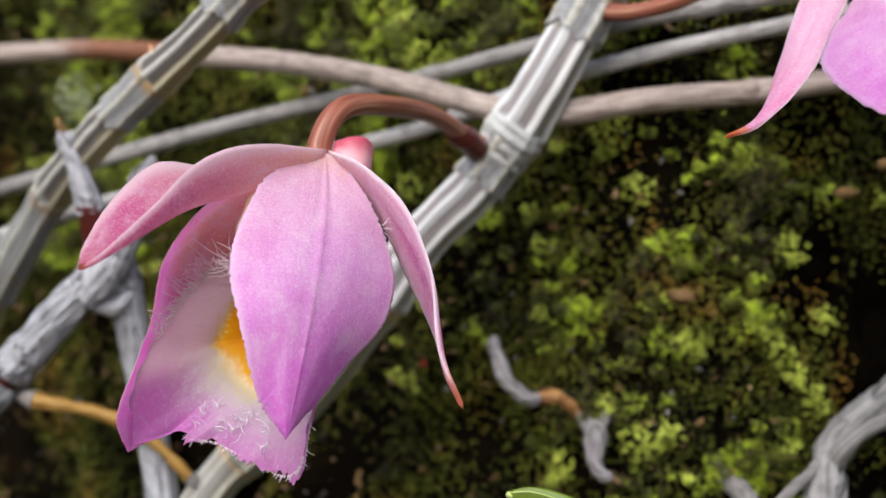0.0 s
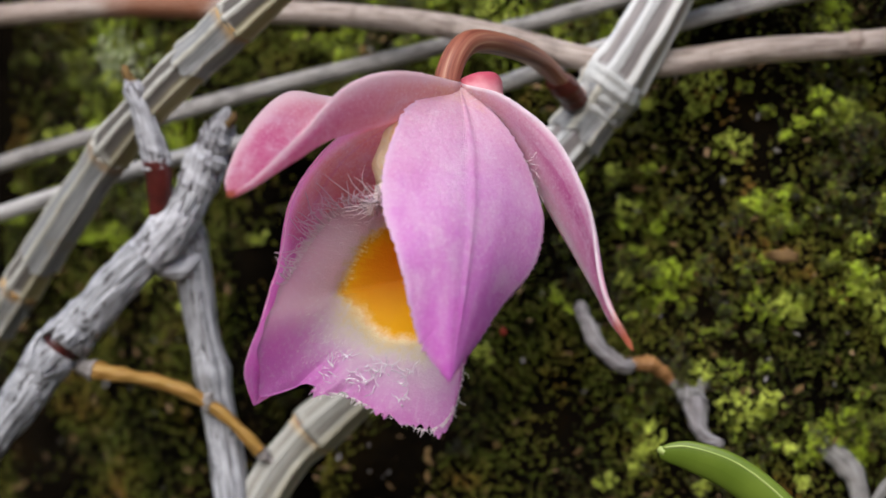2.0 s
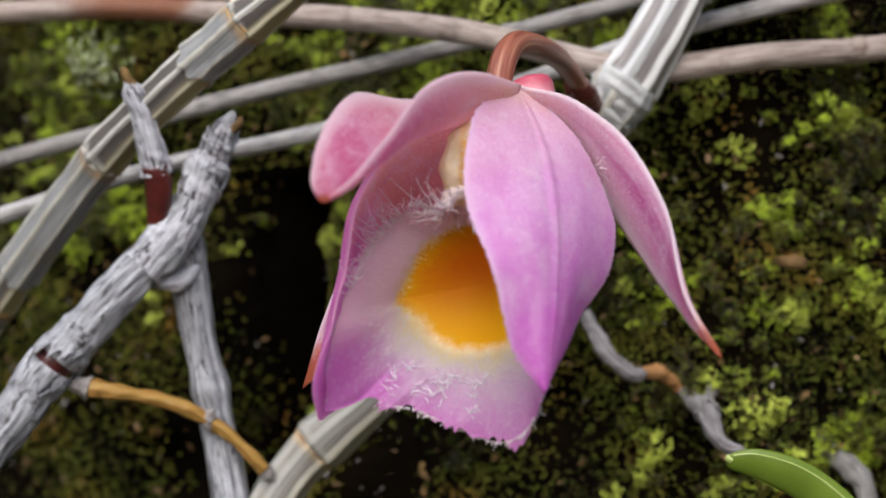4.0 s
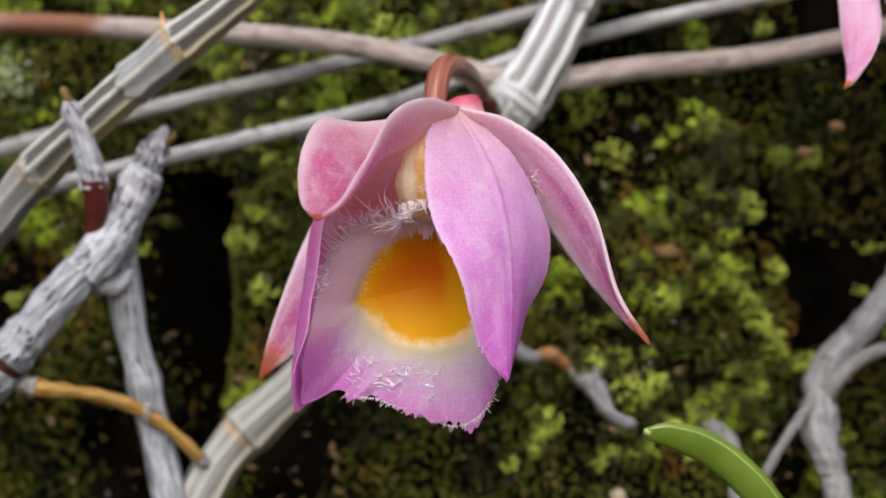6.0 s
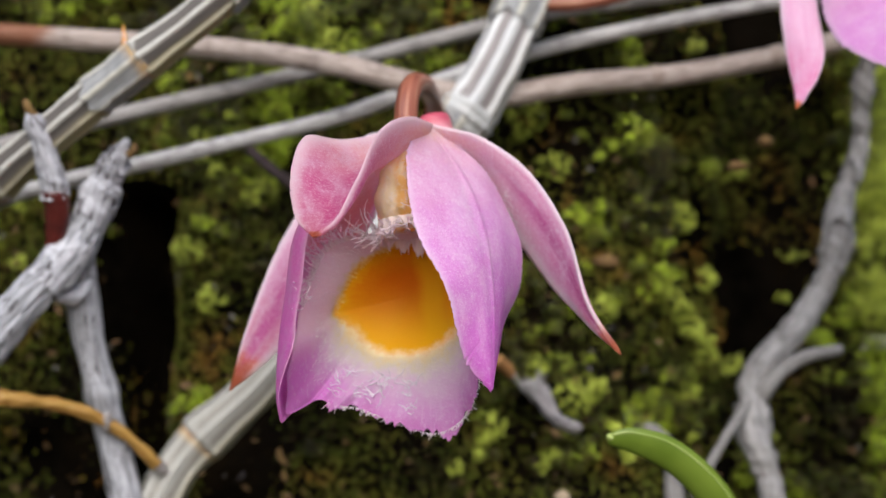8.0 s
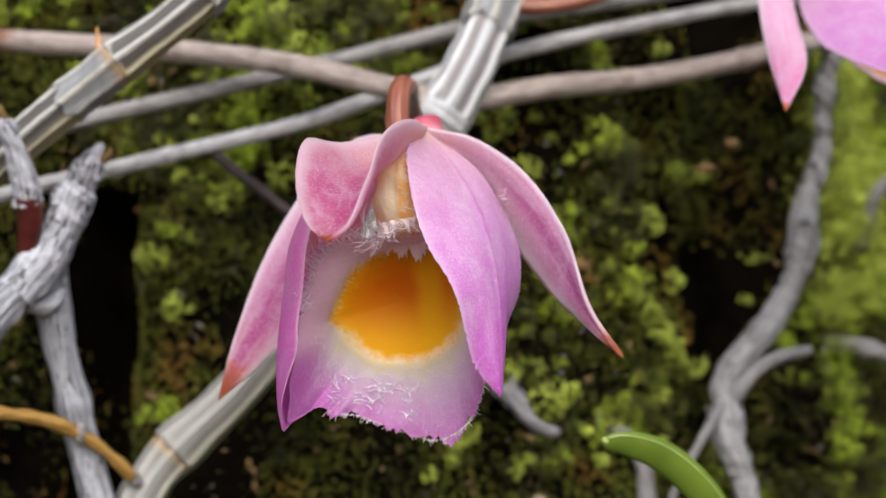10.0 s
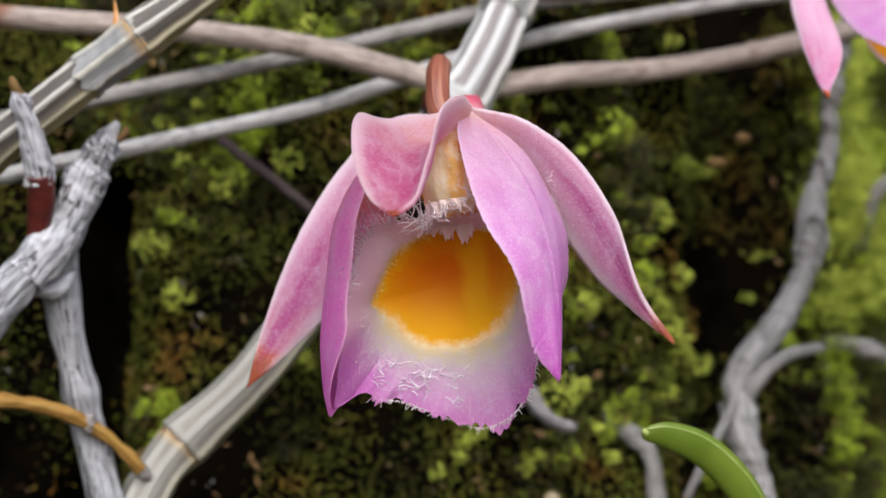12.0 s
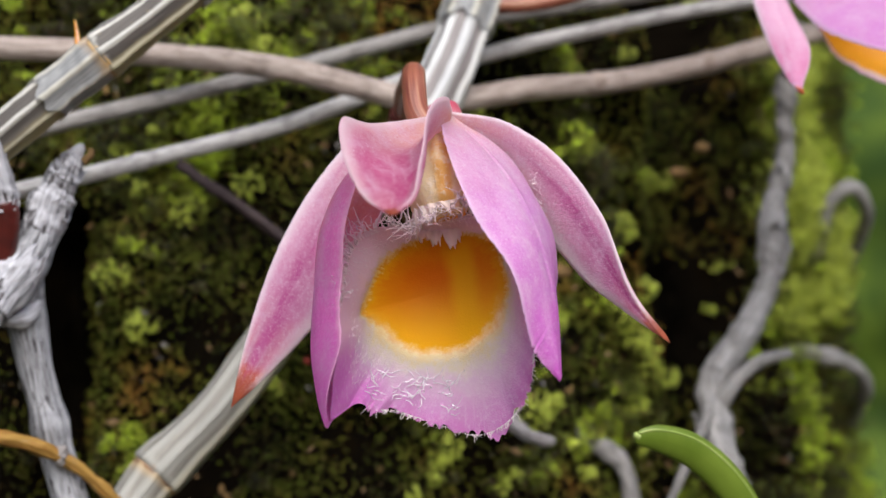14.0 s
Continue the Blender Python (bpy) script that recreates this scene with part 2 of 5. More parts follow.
COLUMN = column_material()
SKIRT = plain("cream_frill", (0.97, 0.9, 0.84), (0.95, 0.84, 0.8), 700, 0.45, 0.5, 0.3, 0.0002, 0.4)
THROAT = plain("throat", (0.75, 0.34, 0.01), (0.82, 0.45, 0.03), 300, 0.45, 0.2)
CREAM = plain("cream_base", (0.85, 0.46, 0.52), (0.86, 0.52, 0.52), 300, 0.5, 0.2, 0.3, 0.0001, 0.2)
DEW_GLINT = plain("moisture_glints", (0.93, 0.9, 0.95), (0.88, 0.84, 0.92), 500, 0.06, 0.0, 1.0)


def spur_material():
    k = Mat("spur", 0.45, 0.4)
    u, v = k.uv()
    n = k.noise(k.place(), 400, 4)
    c = k.ramp(k.math("ADD", v, k.math("MULTIPLY_ADD", n, 0.3, -0.15)), ((0.0, (0.84, 0.52, 0.55)), (0.3, (0.78, 0.4, 0.45)), (0.55, (0.5, 0.08, 0.13))))
    k.colour(c)
    k.bump(n, 0.2)
    k.glow_through(c, 0.2)
    return k.m


SPUR = spur_material()


def pedicel_material():
    """Lengthwise red-brown stripes on a paler ground. UV: x round, y along in cm."""
    k = Mat("pedicel", 0.4, 0.45)
    u, v = k.uv()
    line = k.noise(k.vec(k.math("MULTIPLY", u, 16.0), k.math("MULTIPLY", v, 0.8)), 1.0, 2)
    c = k.ramp(line, ((0.3, (0.12, 0.026, 0.018)), (0.5, (0.26, 0.088, 0.055)), (0.72, (0.44, 0.25, 0.155))))
    k.colour(c)
    k.bump(line, 0.3, 0.0002)
    return k.m


PEDICEL = pedicel_material()


def cane_material(name, ribs, windows, dark, pale, tan_by=1.0, thin_at=0.6):
    """Papery sheath over a cane. UV: x round, y along in internodes. windows: how much of each internode is thin and shows the dark stem."""
    k = Mat(name, 0.45, 0.3)
    u, v = k.uv()
    p = k.place()
    part_ = k.math("FRACT", v)
    wob = k.math("MULTIPLY_ADD", k.noise(p, 500, 3), 0.12, -0.06)
    rib = k.math("ABSOLUTE", k.math("MULTIPLY_ADD", k.math("FRACT", k.math("ADD", k.math("MULTIPLY", u, float(ribs)), k.math("MULTIPLY", wob, 1.2))), 2.0, -1.0))
    gap = k.ramp(rib, ((thin_at, 1.0), (thin_at + 0.16, 0.0)))
    thin = k.ramp(k.math("ADD", part_, wob), ((0.0, 0.3), (0.03, 1.0), (windows - 0.04, 1.0), (windows, 0.3)))
    streak = k.noise(k.vec(k.math("MULTIPLY", u, 60.0), k.math("MULTIPLY", v, 3.0)), 1.0, 4, 0.6)
    c = k.mix(k.ramp(streak, ((0.3, 0.0), (0.7, 1.0))), pale, tuple(x * 0.72 for x in pale))
    stem = k.mix(k.ramp(streak, ((0.35, 0.0), (0.7, 1.0))), dark, tuple(min(1, x * 2.1) for x in dark))
    c = k.mix(k.math("MULTIPLY", k.math("MULTIPLY", gap, thin), 0.93), c, stem)
    # olive-tan band on one side: glow through thin sheath put into the colour
    tan = k.ramp(k.math("ADD", k.math("ABSOLUTE", k.math("SUBTRACT", u, 0.79)), k.math("MULTIPLY", wob, 0.4)), ((0.05, 0.75), (0.13, 0.0)))
    c = k.mix(k.math("MULTIPLY", tan, tan_by), c, (0.34, 0.29, 0.13))
    scar = k.ramp(part_, ((0.0, 0.7), (0.07, 0.0)))
    c = k.mix(scar, c, (0.5, 0.33, 0.14))
    speck = k.noise(p, 1600, 4)
    c = k.mix(k.ramp(speck, ((0.62, 0.0), (0.75, 0.35))), c, (0.3, 0.24, 0.15))
    k.colour(c)
    k.bump(k.math("ADD", streak, k.math("MULTIPLY", rib, 0.7)), 0.4, 0.0002)
    return k.m


CANE = cane_material("papery_cane", 7, 0.985, (0.0475, 0.04, 0.0361), (0.55, 0.54, 0.5))
CANE_B = cane_material("papery_cane_stout", 7, 0.985, (0.134, 0.118, 0.117), (0.6, 0.605, 0.61), 0.2, 0.42)

CANE_OLD = cane_material("papery_cane_old", 7, 0.985, (0.15, 0.142, 0.126), (0.36, 0.355, 0.325), 0.5, 0.3)


def sheath_material():
    """Thin papery sheath: greyish glassy windows between pale ribs, stained near the ring. UV: x round, y along in cm."""
    k = Mat("papery_sheath", 0.38, 0.45)
    u, v = k.uv()
    p = k.place()
    g = k.noise(k.vec(k.math("MULTIPLY", u, 70.0), k.math("MULTIPLY", v, 1.6)), 1.0, 4, 0.6)
    wob = k.math("MULTIPLY_ADD", k.noise(p, 420, 3), 0.24, -0.12)
    rib = k.math("ABSOLUTE", k.math("MULTIPLY_ADD", k.math("FRACT", k.math("ADD", k.math("MULTIPLY", u, 7.0), wob)), 2.0, -1.0))
    c = k.mix(k.ramp(g, ((0.34, 0.0), (0.66, 1.0))), (0.22, 0.224, 0.229), (0.37, 0.374, 0.378))
    c = k.mix(k.ramp(rib, ((0.62, 0.0), (0.86, 0.9))), c, (0.581, 0.563, 0.493))
    c = k.mix(k.ramp(k.noise(p, 330, 4), ((0.54, 0.0), (0.72, 0.5))), c, (0.299, 0.246, 0.15))
    stain = k.ramp(k.math("ADD", v, k.math("MULTIPLY_ADD", k.noise(p, 300, 3), 0.4, -0.2)), ((0.02, 0.5), (0.15, 0.0)))
    c = k.mix(stain, c, (0.44, 0.246, 0.0704))
    k.colour(c)
    k.bump(k.math("ADD", g, rib), 0.5, 0.0002)
    k.glow_through(c, 0.25)
    return k.m


SHEATH = sheath_material()
COLLAR = plain("papery_collar", (0.561, 0.57, 0.57), (0.391, 0.391, 0.383), 420, 0.4, 0.6, 0.4, 0.0003, 0.15)


def dry_material(name, a, b, crack, grain=46.0, rust=None, cracks=0.3):
    """Weathered dead stem with lengthwise grain. UV: x round, y along in cm."""
    k = Mat(name, 0.55, 0.35)
    u, v = k.uv()
    p = k.place()
    g = k.noise(k.vec(k.math("MULTIPLY", u, grain), k.math("MULTIPLY", v, 2.2)), 1.0, 5, 0.65)
    c = k.mix(k.ramp(g, ((0.3, 0.0), (0.62, 1.0))), b, a)
    blot = k.noise(p, 420, 5)
    c = k.mix(k.ramp(blot, ((0.5, 0.0), (0.72, 0.55))), c, tuple(x * 0.6 for x in b))
    if rust:
        rim = k.math("ADD", v, k.math("MULTIPLY", k.noise(p, 160, 3), 1.2))
        c = k.mix(k.ramp(k.math("MULTIPLY", rim, 0.1), ((rust - 0.2, 0.1), (rust - 0.12, 0.9), (rust - 0.05, 0.9), (rust, 0.0))), c, (0.17, 0.055, 0.02))
    cr = k.noise(k.vec(k.math("MULTIPLY", u, 11.0), k.math("MULTIPLY", v, 3.0)), 1.0, 4, 0.7, 0.6)
    c = k.mix(k.ramp(cr, ((cracks, 0.85), (cracks + 0.06, 0.0))), c, crack)
    k.colour(c)
    k.bump(k.math("ADD", g, k.math("MULTIPLY", cr, 0.6)), 0.6, 0.0003)
    return k.m


DEAD = dry_material("dead_stem", (0.394, 0.4, 0.431), (0.0889, 0.0889, 0.1), (0.0203, 0.015, 0.0156), 34.0, None, 0.37)
STUB = dry_material("dead_stub", (0.537, 0.54, 0.584), (0.142, 0.138, 0.159), (0.0237, 0.0144, 0.0151), 26.0, None, 0.37)
VINE_GREY = dry_material("grey_vine", (0.454, 0.443, 0.437), (0.216, 0.205, 0.202), (0.0713, 0.0572, 0.0497), 20.0)
VINE_DARK = dry_material("dark_grey_vine", (0.3, 0.285, 0.275), (0.125, 0.112, 0.105), (0.05, 0.036, 0.03), 20.0)
VINE_PINK = dry_material("brown_vine", (0.4, 0.335, 0.3), (0.175, 0.13, 0.11), (0.0721, 0.042, 0.03), 20.0, 0.62)
VINE_JOINT = dry_material("vine_joint", (0.326, 0.266, 0.232), (0.215, 0.154, 0.129), (0.0721, 0.042, 0.03), 20.0)
ROOT_SKIN = dry_material("root_skin", (0.3, 0.292, 0.29), (0.14, 0.132, 0.13), (0.03, 0.02, 0.018), 24.0)
BRANCH = dry_material("pale_root", (0.255, 0.248, 0.242), (0.115, 0.105, 0.1), (0.0594, 0.0446, 0.0372), 22.0)
BEND = dry_material("brown_bend", (0.34, 0.17, 0.06), (0.2, 0.09, 0.03), (0.2, 0.17, 0.15), 9.0)
CURLED = dry_material("curled_root", (0.255, 0.242, 0.251), (0.111, 0.0978, 0.0978), (0.051, 0.0382, 0.034), 8.0)
ROOT = dry_material("orange_root", (0.328, 0.192, 0.044), (0.205, 0.088, 0.016), (0.279, 0.248, 0.216), 9.0)
ROOT_TIP = plain("grey_root", (0.299, 0.275, 0.269), (0.191, 0.173, 0.167), 500, 0.7, 0.5, 0.2, 0.0002)
RED = plain("red_scar", (0.045, 0.006, 0.005), (0.09, 0.012, 0.009), 500, 0.35, 0.3, 0.5)
RING_OLD = plain("rust_spots", (0.3, 0.13, 0.045), (0.24, 0.22, 0.19), 230, 0.6, 0.5)
RING_PALE = plain("pale_node_ring", (0.5, 0.49, 0.46), (0.36, 0.32, 0.26), 600, 0.45, 0.5)
RING = plain("node_ring", (0.36, 0.2, 0.07), (0.5, 0.38, 0.2), 600, 0.5, 0.4)
LEAF = plain("green_leaf", (0.125, 0.195, 0.017), (0.18, 0.26, 0.03), 160, 0.38, 0.2, 0.5, 0.0001, 0.3)
LEAF_RIB = plain("leaf_rib", (0.34, 0.42, 0.13), (0.24, 0.33, 0.07), 200, 0.4, 0.1)
CRUMB = plain("bark_crumb", (0.178, 0.107, 0.0356), (0.0954, 0.0535, 0.0208), 500, 0.8, 0.5)
TAN = plain("dead_leaf", (0.269, 0.175, 0.0954), (0.158, 0.0871, 0.0356), 300, 0.7, 0.4)
TWIG_DARK = plain("dark_twig", (0.0225, 0.0135, 0.0158), (0.0405, 0.027, 0.027), 500, 0.7, 0.4)


def bark_material():
    k = Mat("gap_shade_bark", 0.95, 0.0)
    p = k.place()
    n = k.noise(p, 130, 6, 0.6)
    # near-black tones: deep shade of the gaps between moss is put into the colour
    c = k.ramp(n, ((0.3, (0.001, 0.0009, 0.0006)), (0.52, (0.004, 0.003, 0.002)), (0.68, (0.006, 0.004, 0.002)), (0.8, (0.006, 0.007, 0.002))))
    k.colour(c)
    k.bump(k.noise(p, 500, 6), 0.8, 0.0008)
    return k.m


def moss_material():
    k = Mat("moss", 0.4, 0.4)
    p = k.place()
    geo = k.node("ShaderNodeNewGeometry")
    big = k.noise(p, 110, 3, 0.6)
    small = k.noise(p, 800, 3, 0.6)
    # lowest stops near black: the unlit gaps among shoots are painted in
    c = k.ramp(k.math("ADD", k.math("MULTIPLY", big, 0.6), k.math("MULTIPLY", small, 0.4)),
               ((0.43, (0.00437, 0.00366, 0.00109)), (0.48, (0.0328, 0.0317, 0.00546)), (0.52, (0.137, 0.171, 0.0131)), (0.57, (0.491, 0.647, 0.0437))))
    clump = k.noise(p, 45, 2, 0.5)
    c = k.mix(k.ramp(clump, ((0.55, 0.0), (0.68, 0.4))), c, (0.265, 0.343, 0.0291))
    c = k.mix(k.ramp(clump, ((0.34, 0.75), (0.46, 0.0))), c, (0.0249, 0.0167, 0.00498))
    c = k.mix(k.ramp(geo.outputs["Random Per Island"], ((0.72, 0.0), (1.0, 0.75))), c, (0.141, 0.0742, 0.0166))
    c = k.mix(k.ramp(geo.outputs["Random Per Island"], ((0.0, 0.8), (0.16, 0.0))), c, (0.265, 0.371, 0.0457))
    k.colour(c)
    k.glow_through(c, 0.25)
    return k.m


def brown_moss_material():
    """Thin old moss: dark olive, brown and rust by patches, each shoot a little different."""
    k = Mat("brown_moss", 0.6, 0.2)
    p = k.place()
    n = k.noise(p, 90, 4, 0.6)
    # first stop almost black, standing for shade deep in the carpet
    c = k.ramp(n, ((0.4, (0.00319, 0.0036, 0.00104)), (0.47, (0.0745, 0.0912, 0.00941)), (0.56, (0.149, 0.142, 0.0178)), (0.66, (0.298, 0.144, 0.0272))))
    geo = k.node("ShaderNodeNewGeometry")
    c = k.mix(k.ramp(geo.outputs["Random Per Island"], ((0.8, 0.0), (1.0, 0.8))), c, (0.275, 0.182, 0.0714))
    c = k.mix(k.ramp(geo.outputs["Random Per Island"], ((0.0, 0.8), (0.3, 0.0))), c, (0.211, 0.283, 0.0278))
    k.colour(c)
    k.glow_through(c, 0.2)
    return k.m


MOSS_BROWN = brown_moss_material()
BARK = bark_material()
MOSS = moss_material()
MOSS_LIME_LIT = plain("lime_lit_moss", (0.682, 0.77, 0.132), (0.275, 0.33, 0.033), 500, 0.4, 0.0, 0.45, 0.0001, 0.3)
HAZE = plain("far_foliage", (0.025, 0.06, 0.008), (0.09, 0.14, 0.012), 9, 0.8, 0.0)
SOIL = plain("forest_floor", (0.08, 0.064, 0.044), (0.06, 0.056, 0.03), 4, 0.9, 0.2)


# ---- modelling helpers: all shapes are drawn in centimetres ----
def link(name, verts, faces, uvs, material, parent=None, label="", smooth=True):
    """One mesh object; uvs: one pair per vertex."""
    me = bpy.data.meshes.new(name)
    me.from_pydata((np.asarray(verts, float) * CM).tolist(), [], faces)
    if uvs is not None:
        idx = np.empty(len(me.loops), dtype=np.int32)
        me.loops.foreach_get("vertex_index", idx)
        me.uv_layers.new(name="UVMap").data.foreach_set("uv", np.asarray(uvs, np.float32)[idx].ravel())
    me.polygons.foreach_set("use_smooth", [smooth] * len(me.polygons))
    me.materials.append(material)
    ob = new(name, me)
    if parent:
        ob.parent = parent
    if label:
        ob["label"] = label
    return ob


def spline(pts, n):
    """Catmull-Rom through the points."""
    c = np.asarray(pts, float)
    p = np.vstack([2 * c[0] - c[1], c, 2 * c[-1] - c[-2]])
    u = np.linspace(0, len(c) - 1, n)
    i = np.minimum(u.astype(int), len(c) - 2)
    f = (u - i)[:, None]
    a, b, d, e = p[i], p[i + 1], p[i + 2], p[i + 3]
    return 0.5 * (2 * b + (d - a) * f + (2 * a - 5 * b + 4 * d - e) * f**2 + (3 * b - a - 3 * d + e) * f**3)


def grid_faces(rows, cols, wrap=False, base=0, flip=False):
    out = []
    for i in range(rows - 1):
        for j in range(cols if wrap else cols - 1):
            a, b = base + i * cols + j, base + i * cols + (j + 1) % cols
            q = (a, b, b + cols, a + cols)
            out.append(q[::-1] if flip else q)
    return out


def sheet(left, mid, right, rows=46, cols=23, thick=0.035, ragged=0.0, wave=0.0, seed=0, crease=0.0):
    """A petal between two margins and a midline; a thin closed shell with rounded rim. Returns verts, faces, uvs."""
    rng = np.random.default_rng(seed)
    l, m, r = (spline(x, rows) for x in (left, mid, right))
    u = np.linspace(-1, 1, cols)
    if ragged:
        teeth = rng.normal(0, ragged, (2, rows))
        fade = np.minimum(1, np.linspace(0, 5, rows))[:, None]
        l = l + (l - m) / (np.linalg.norm(l - m, axis=1, keepdims=True) + 0.05) * teeth[0][:, None] * fade
        r = r + (r - m) / (np.linalg.norm(r - m, axis=1, keepdims=True) + 0.05) * teeth[1][:, None] * fade
    wl, wm, wr = u * (u - 1) / 2, 1 - u * u, u * (u + 1) / 2
    g = l[:, None] * wl[None, :, None] + m[:, None] * wm[None, :, None] + r[:, None] * wr[None, :, None]
    nrm = np.cross(np.gradient(g, axis=0), np.gradient(g, axis=1))
    nrm /= np.linalg.norm(nrm, axis=2, keepdims=True) + 1e-9
    if crease:
        g = g + nrm * (crease * np.exp(-(u / 0.05) ** 2))[None, :, None] * np.sin(np.pi * np.linspace(0, 1, rows))[:, None, None] ** 0.5
    if wave:
        ph = rng.uniform(0, 6, 4)
        t = np.linspace(0, 1, rows)[:, None]
        w = np.sin(t * 17 + ph[0] + u[None] * 2) * np.abs(u[None]) ** 2 + 0.5 * np.sin(t * 31 + ph[1]) * u[None] ** 3 + 0.35 * np.cos(u[None] * 9 + ph[2])
        g = g + nrm * (w * wave * np.sin(np.pi * np.clip(t, 0.02, 0.98)) ** 0.5)[:, :, None]
    edge = (1 - np.abs(u) ** 6)[None, :, None] * np.clip(np.minimum(np.arange(rows), np.arange(rows)[::-1]) / 2, 0.1, 1)[:, None, None]
    h = thick / 2 * np.maximum(edge, 0.15)
    verts = np.concatenate([(g + nrm * h).reshape(-1, 3), (g - nrm * h).reshape(-1, 3)])
    n = rows * cols
    faces = grid_faces(rows, cols) + grid_faces(rows, cols, base=n, flip=True)
    ring = [j for j in range(cols)] + [i * cols + cols - 1 for i in range(1, rows)] + [(rows - 1) * cols + j for j in range(cols - 2, -1, -1)] + [i * cols for i in range(rows - 2, 0, -1)]
    for a, b in zip(ring, ring[1:] + ring[:1]):
        faces.append((a, a + n, b + n, b))
    uu, vv = np.meshgrid((u + 1) / 2, np.linspace(0, 1, rows))
    uv = np.stack([uu.ravel(), vv.ravel()], 1)
    return verts, faces, np.concatenate([uv, uv])


def tube(pts, radius, rows=60, cols=20, shape=None, v_scale=1.0, cap=True):
    """A tube along a smooth line. radius: number or function of 0..1; shape(angle, t): radial factor; v counts centimetres times v_scale."""
    c = spline(pts, rows)
    tan = np.gradient(c, axis=0)
    tan /= np.linalg.norm(tan, axis=1, keepdims=True)
    ref = np.array((0.0, -1.0, 0.0)) if abs(tan[0][1]) < 0.8 else np.array((1.0, 0.0, 0.0))
    s = np.r_[0, np.cumsum(np.linalg.norm(np.diff(c, axis=0), axis=1))]
    verts, uvs = [], []
    ang = np.linspace(0, 2 * np.pi, cols + 1)
    side = ref
    for i in range(rows):
        t = i / (rows - 1)
        side = side - tan[i] * (side @ tan[i])
        side /= np.linalg.norm(side)
        other = np.cross(tan[i], side)
        r = radius(t) if callable(radius) else radius
        k = r * (shape(ang, t) if shape else np.ones(cols + 1))
        verts.append(c[i] + np.cos(ang)[:, None] * side * k[:, None] + np.sin(ang)[:, None] * other * k[:, None])
        uvs.append(np.stack([ang / (2 * np.pi), np.full(cols + 1, s[i] * v_scale)], 1))
    verts, uvs = np.concatenate(verts), np.concatenate(uvs)
    faces = grid_faces(rows, cols + 1)
    if cap:
        n = len(verts)
        verts = np.vstack([verts, c[0], c[-1]])
        uvs = np.vstack([uvs, uvs[0], uvs[-1]])
        for j in range(cols):
            faces.append((j + 1, j, n))
            faces.append(((rows - 1) * (cols + 1) + j, (rows - 1) * (cols + 1) + j + 1, n + 1))
    return verts, faces, uvs


def along(pts, t0, t1, n=6):
    """The stretch of a smooth line between two fractions of it."""
    c = spline(pts, 400)
    return c[np.linspace(t0 * 399, t1 * 399, n).astype(int)]


def knobbly(amount, seed, f=9.0):
    """A radial factor with lengthwise irregularity, for stems."""
    rng = np.random.default_rng(seed)
    ph = rng.uniform(0, 6.28, 8)

    def shape(a, t):
        return 1 + amount * (0.5 * np.sin(t * f + ph[0] + np.cos(a + ph[1])) + 0.3 * np.sin(2 * a + ph[2] + 5 * t) + 0.3 * np.sin(3 * a + ph[3] + t * f * 2.7) + 0.25 * np.sin(7 * a + ph[4]) + 0.16 * np.sin(12 * a + ph[6] + 2 * np.sin(3 * t)) + 0.06 * np.sin(t * f * 6 + ph[5]))

    return shape


def creased(amount, seed, folds=5):
    """A radial factor for a shrunken dead stem: uneven lengthwise folds with sharp valleys."""
    k = knobbly(amount, seed, 13.0)
    ph = np.random.default_rng(seed + 500).uniform(0, 6.28, 4)

    def shape(a, t):
        w = a * folds / 2 + 0.7 * np.sin(5 * t + ph[0]) + 0.5 * np.sin(a + ph[1] + 9 * t)
        deep = 0.6 + 0.4 * np.sin(11 * t + 2 * a + ph[2])
        return k(a, t) * (1.04 - 0.16 * deep * np.exp(-(np.cos(w) / 0.22) ** 2))

    return shape


def ribbed(ribs, depth, seed):
    """A radial factor for a sheathed cane: sharp lengthwise ribs."""
    k = knobbly(0.05, seed)

    def shape(a, t):
        return k(a, t) * (1 + depth * (np.abs(np.cos(a * ribs / 2)) ** 6 - 0.3))

    return shape


def thing(name, label, category, group="", kind="", at=(0, 0, 0)):
    ob = new(name)
    ob.empty_display_size = 0.005
    ob.location = Vector(at) * CM
    return tagged(ob, label, category, group, kind)


# ---- the mossy trunk ----
TRUNK_C, TRUNK_R = (1.2, 11.75), 7.0


def trunk_point(s):
    """Place and outward normal at s centimetres along the trunk's girth (0 where it starts to curve)."""
    if s < 0:
        x = 1.2 + s
        y = 4.75 + 0.022 * s * s
        n = np.array((0.044 * s, -1.0, 0.0))
    else:
        a = s / TRUNK_R
        x, y = TRUNK_C[0] + TRUNK_R * math.sin(a), TRUNK_C[1] - TRUNK_R * math.cos(a)
        n = np.array((math.sin(a), -math.cos(a), 0.0))
    return np.array((x, y, 0.0)), n / np.linalg.norm(n)


def rough(x, z):
    """Relief of the bark, in centimetres."""
    hollow = 1.5 * math.exp(-((x + 4.5) / 0.36) ** 2) * (1 if z < 0.5 else 0.2) + 0.7 * math.exp(-((x - 3.5) / 0.75) ** 2)
    return 0.42 * noise.fractal(Vector((x * 0.55, z * 0.45, 3.1)), 0.9, 2.1, 4) + 0.1 * noise.noise(Vector((x * 2.2, z * 2.2, 9))) - hollow


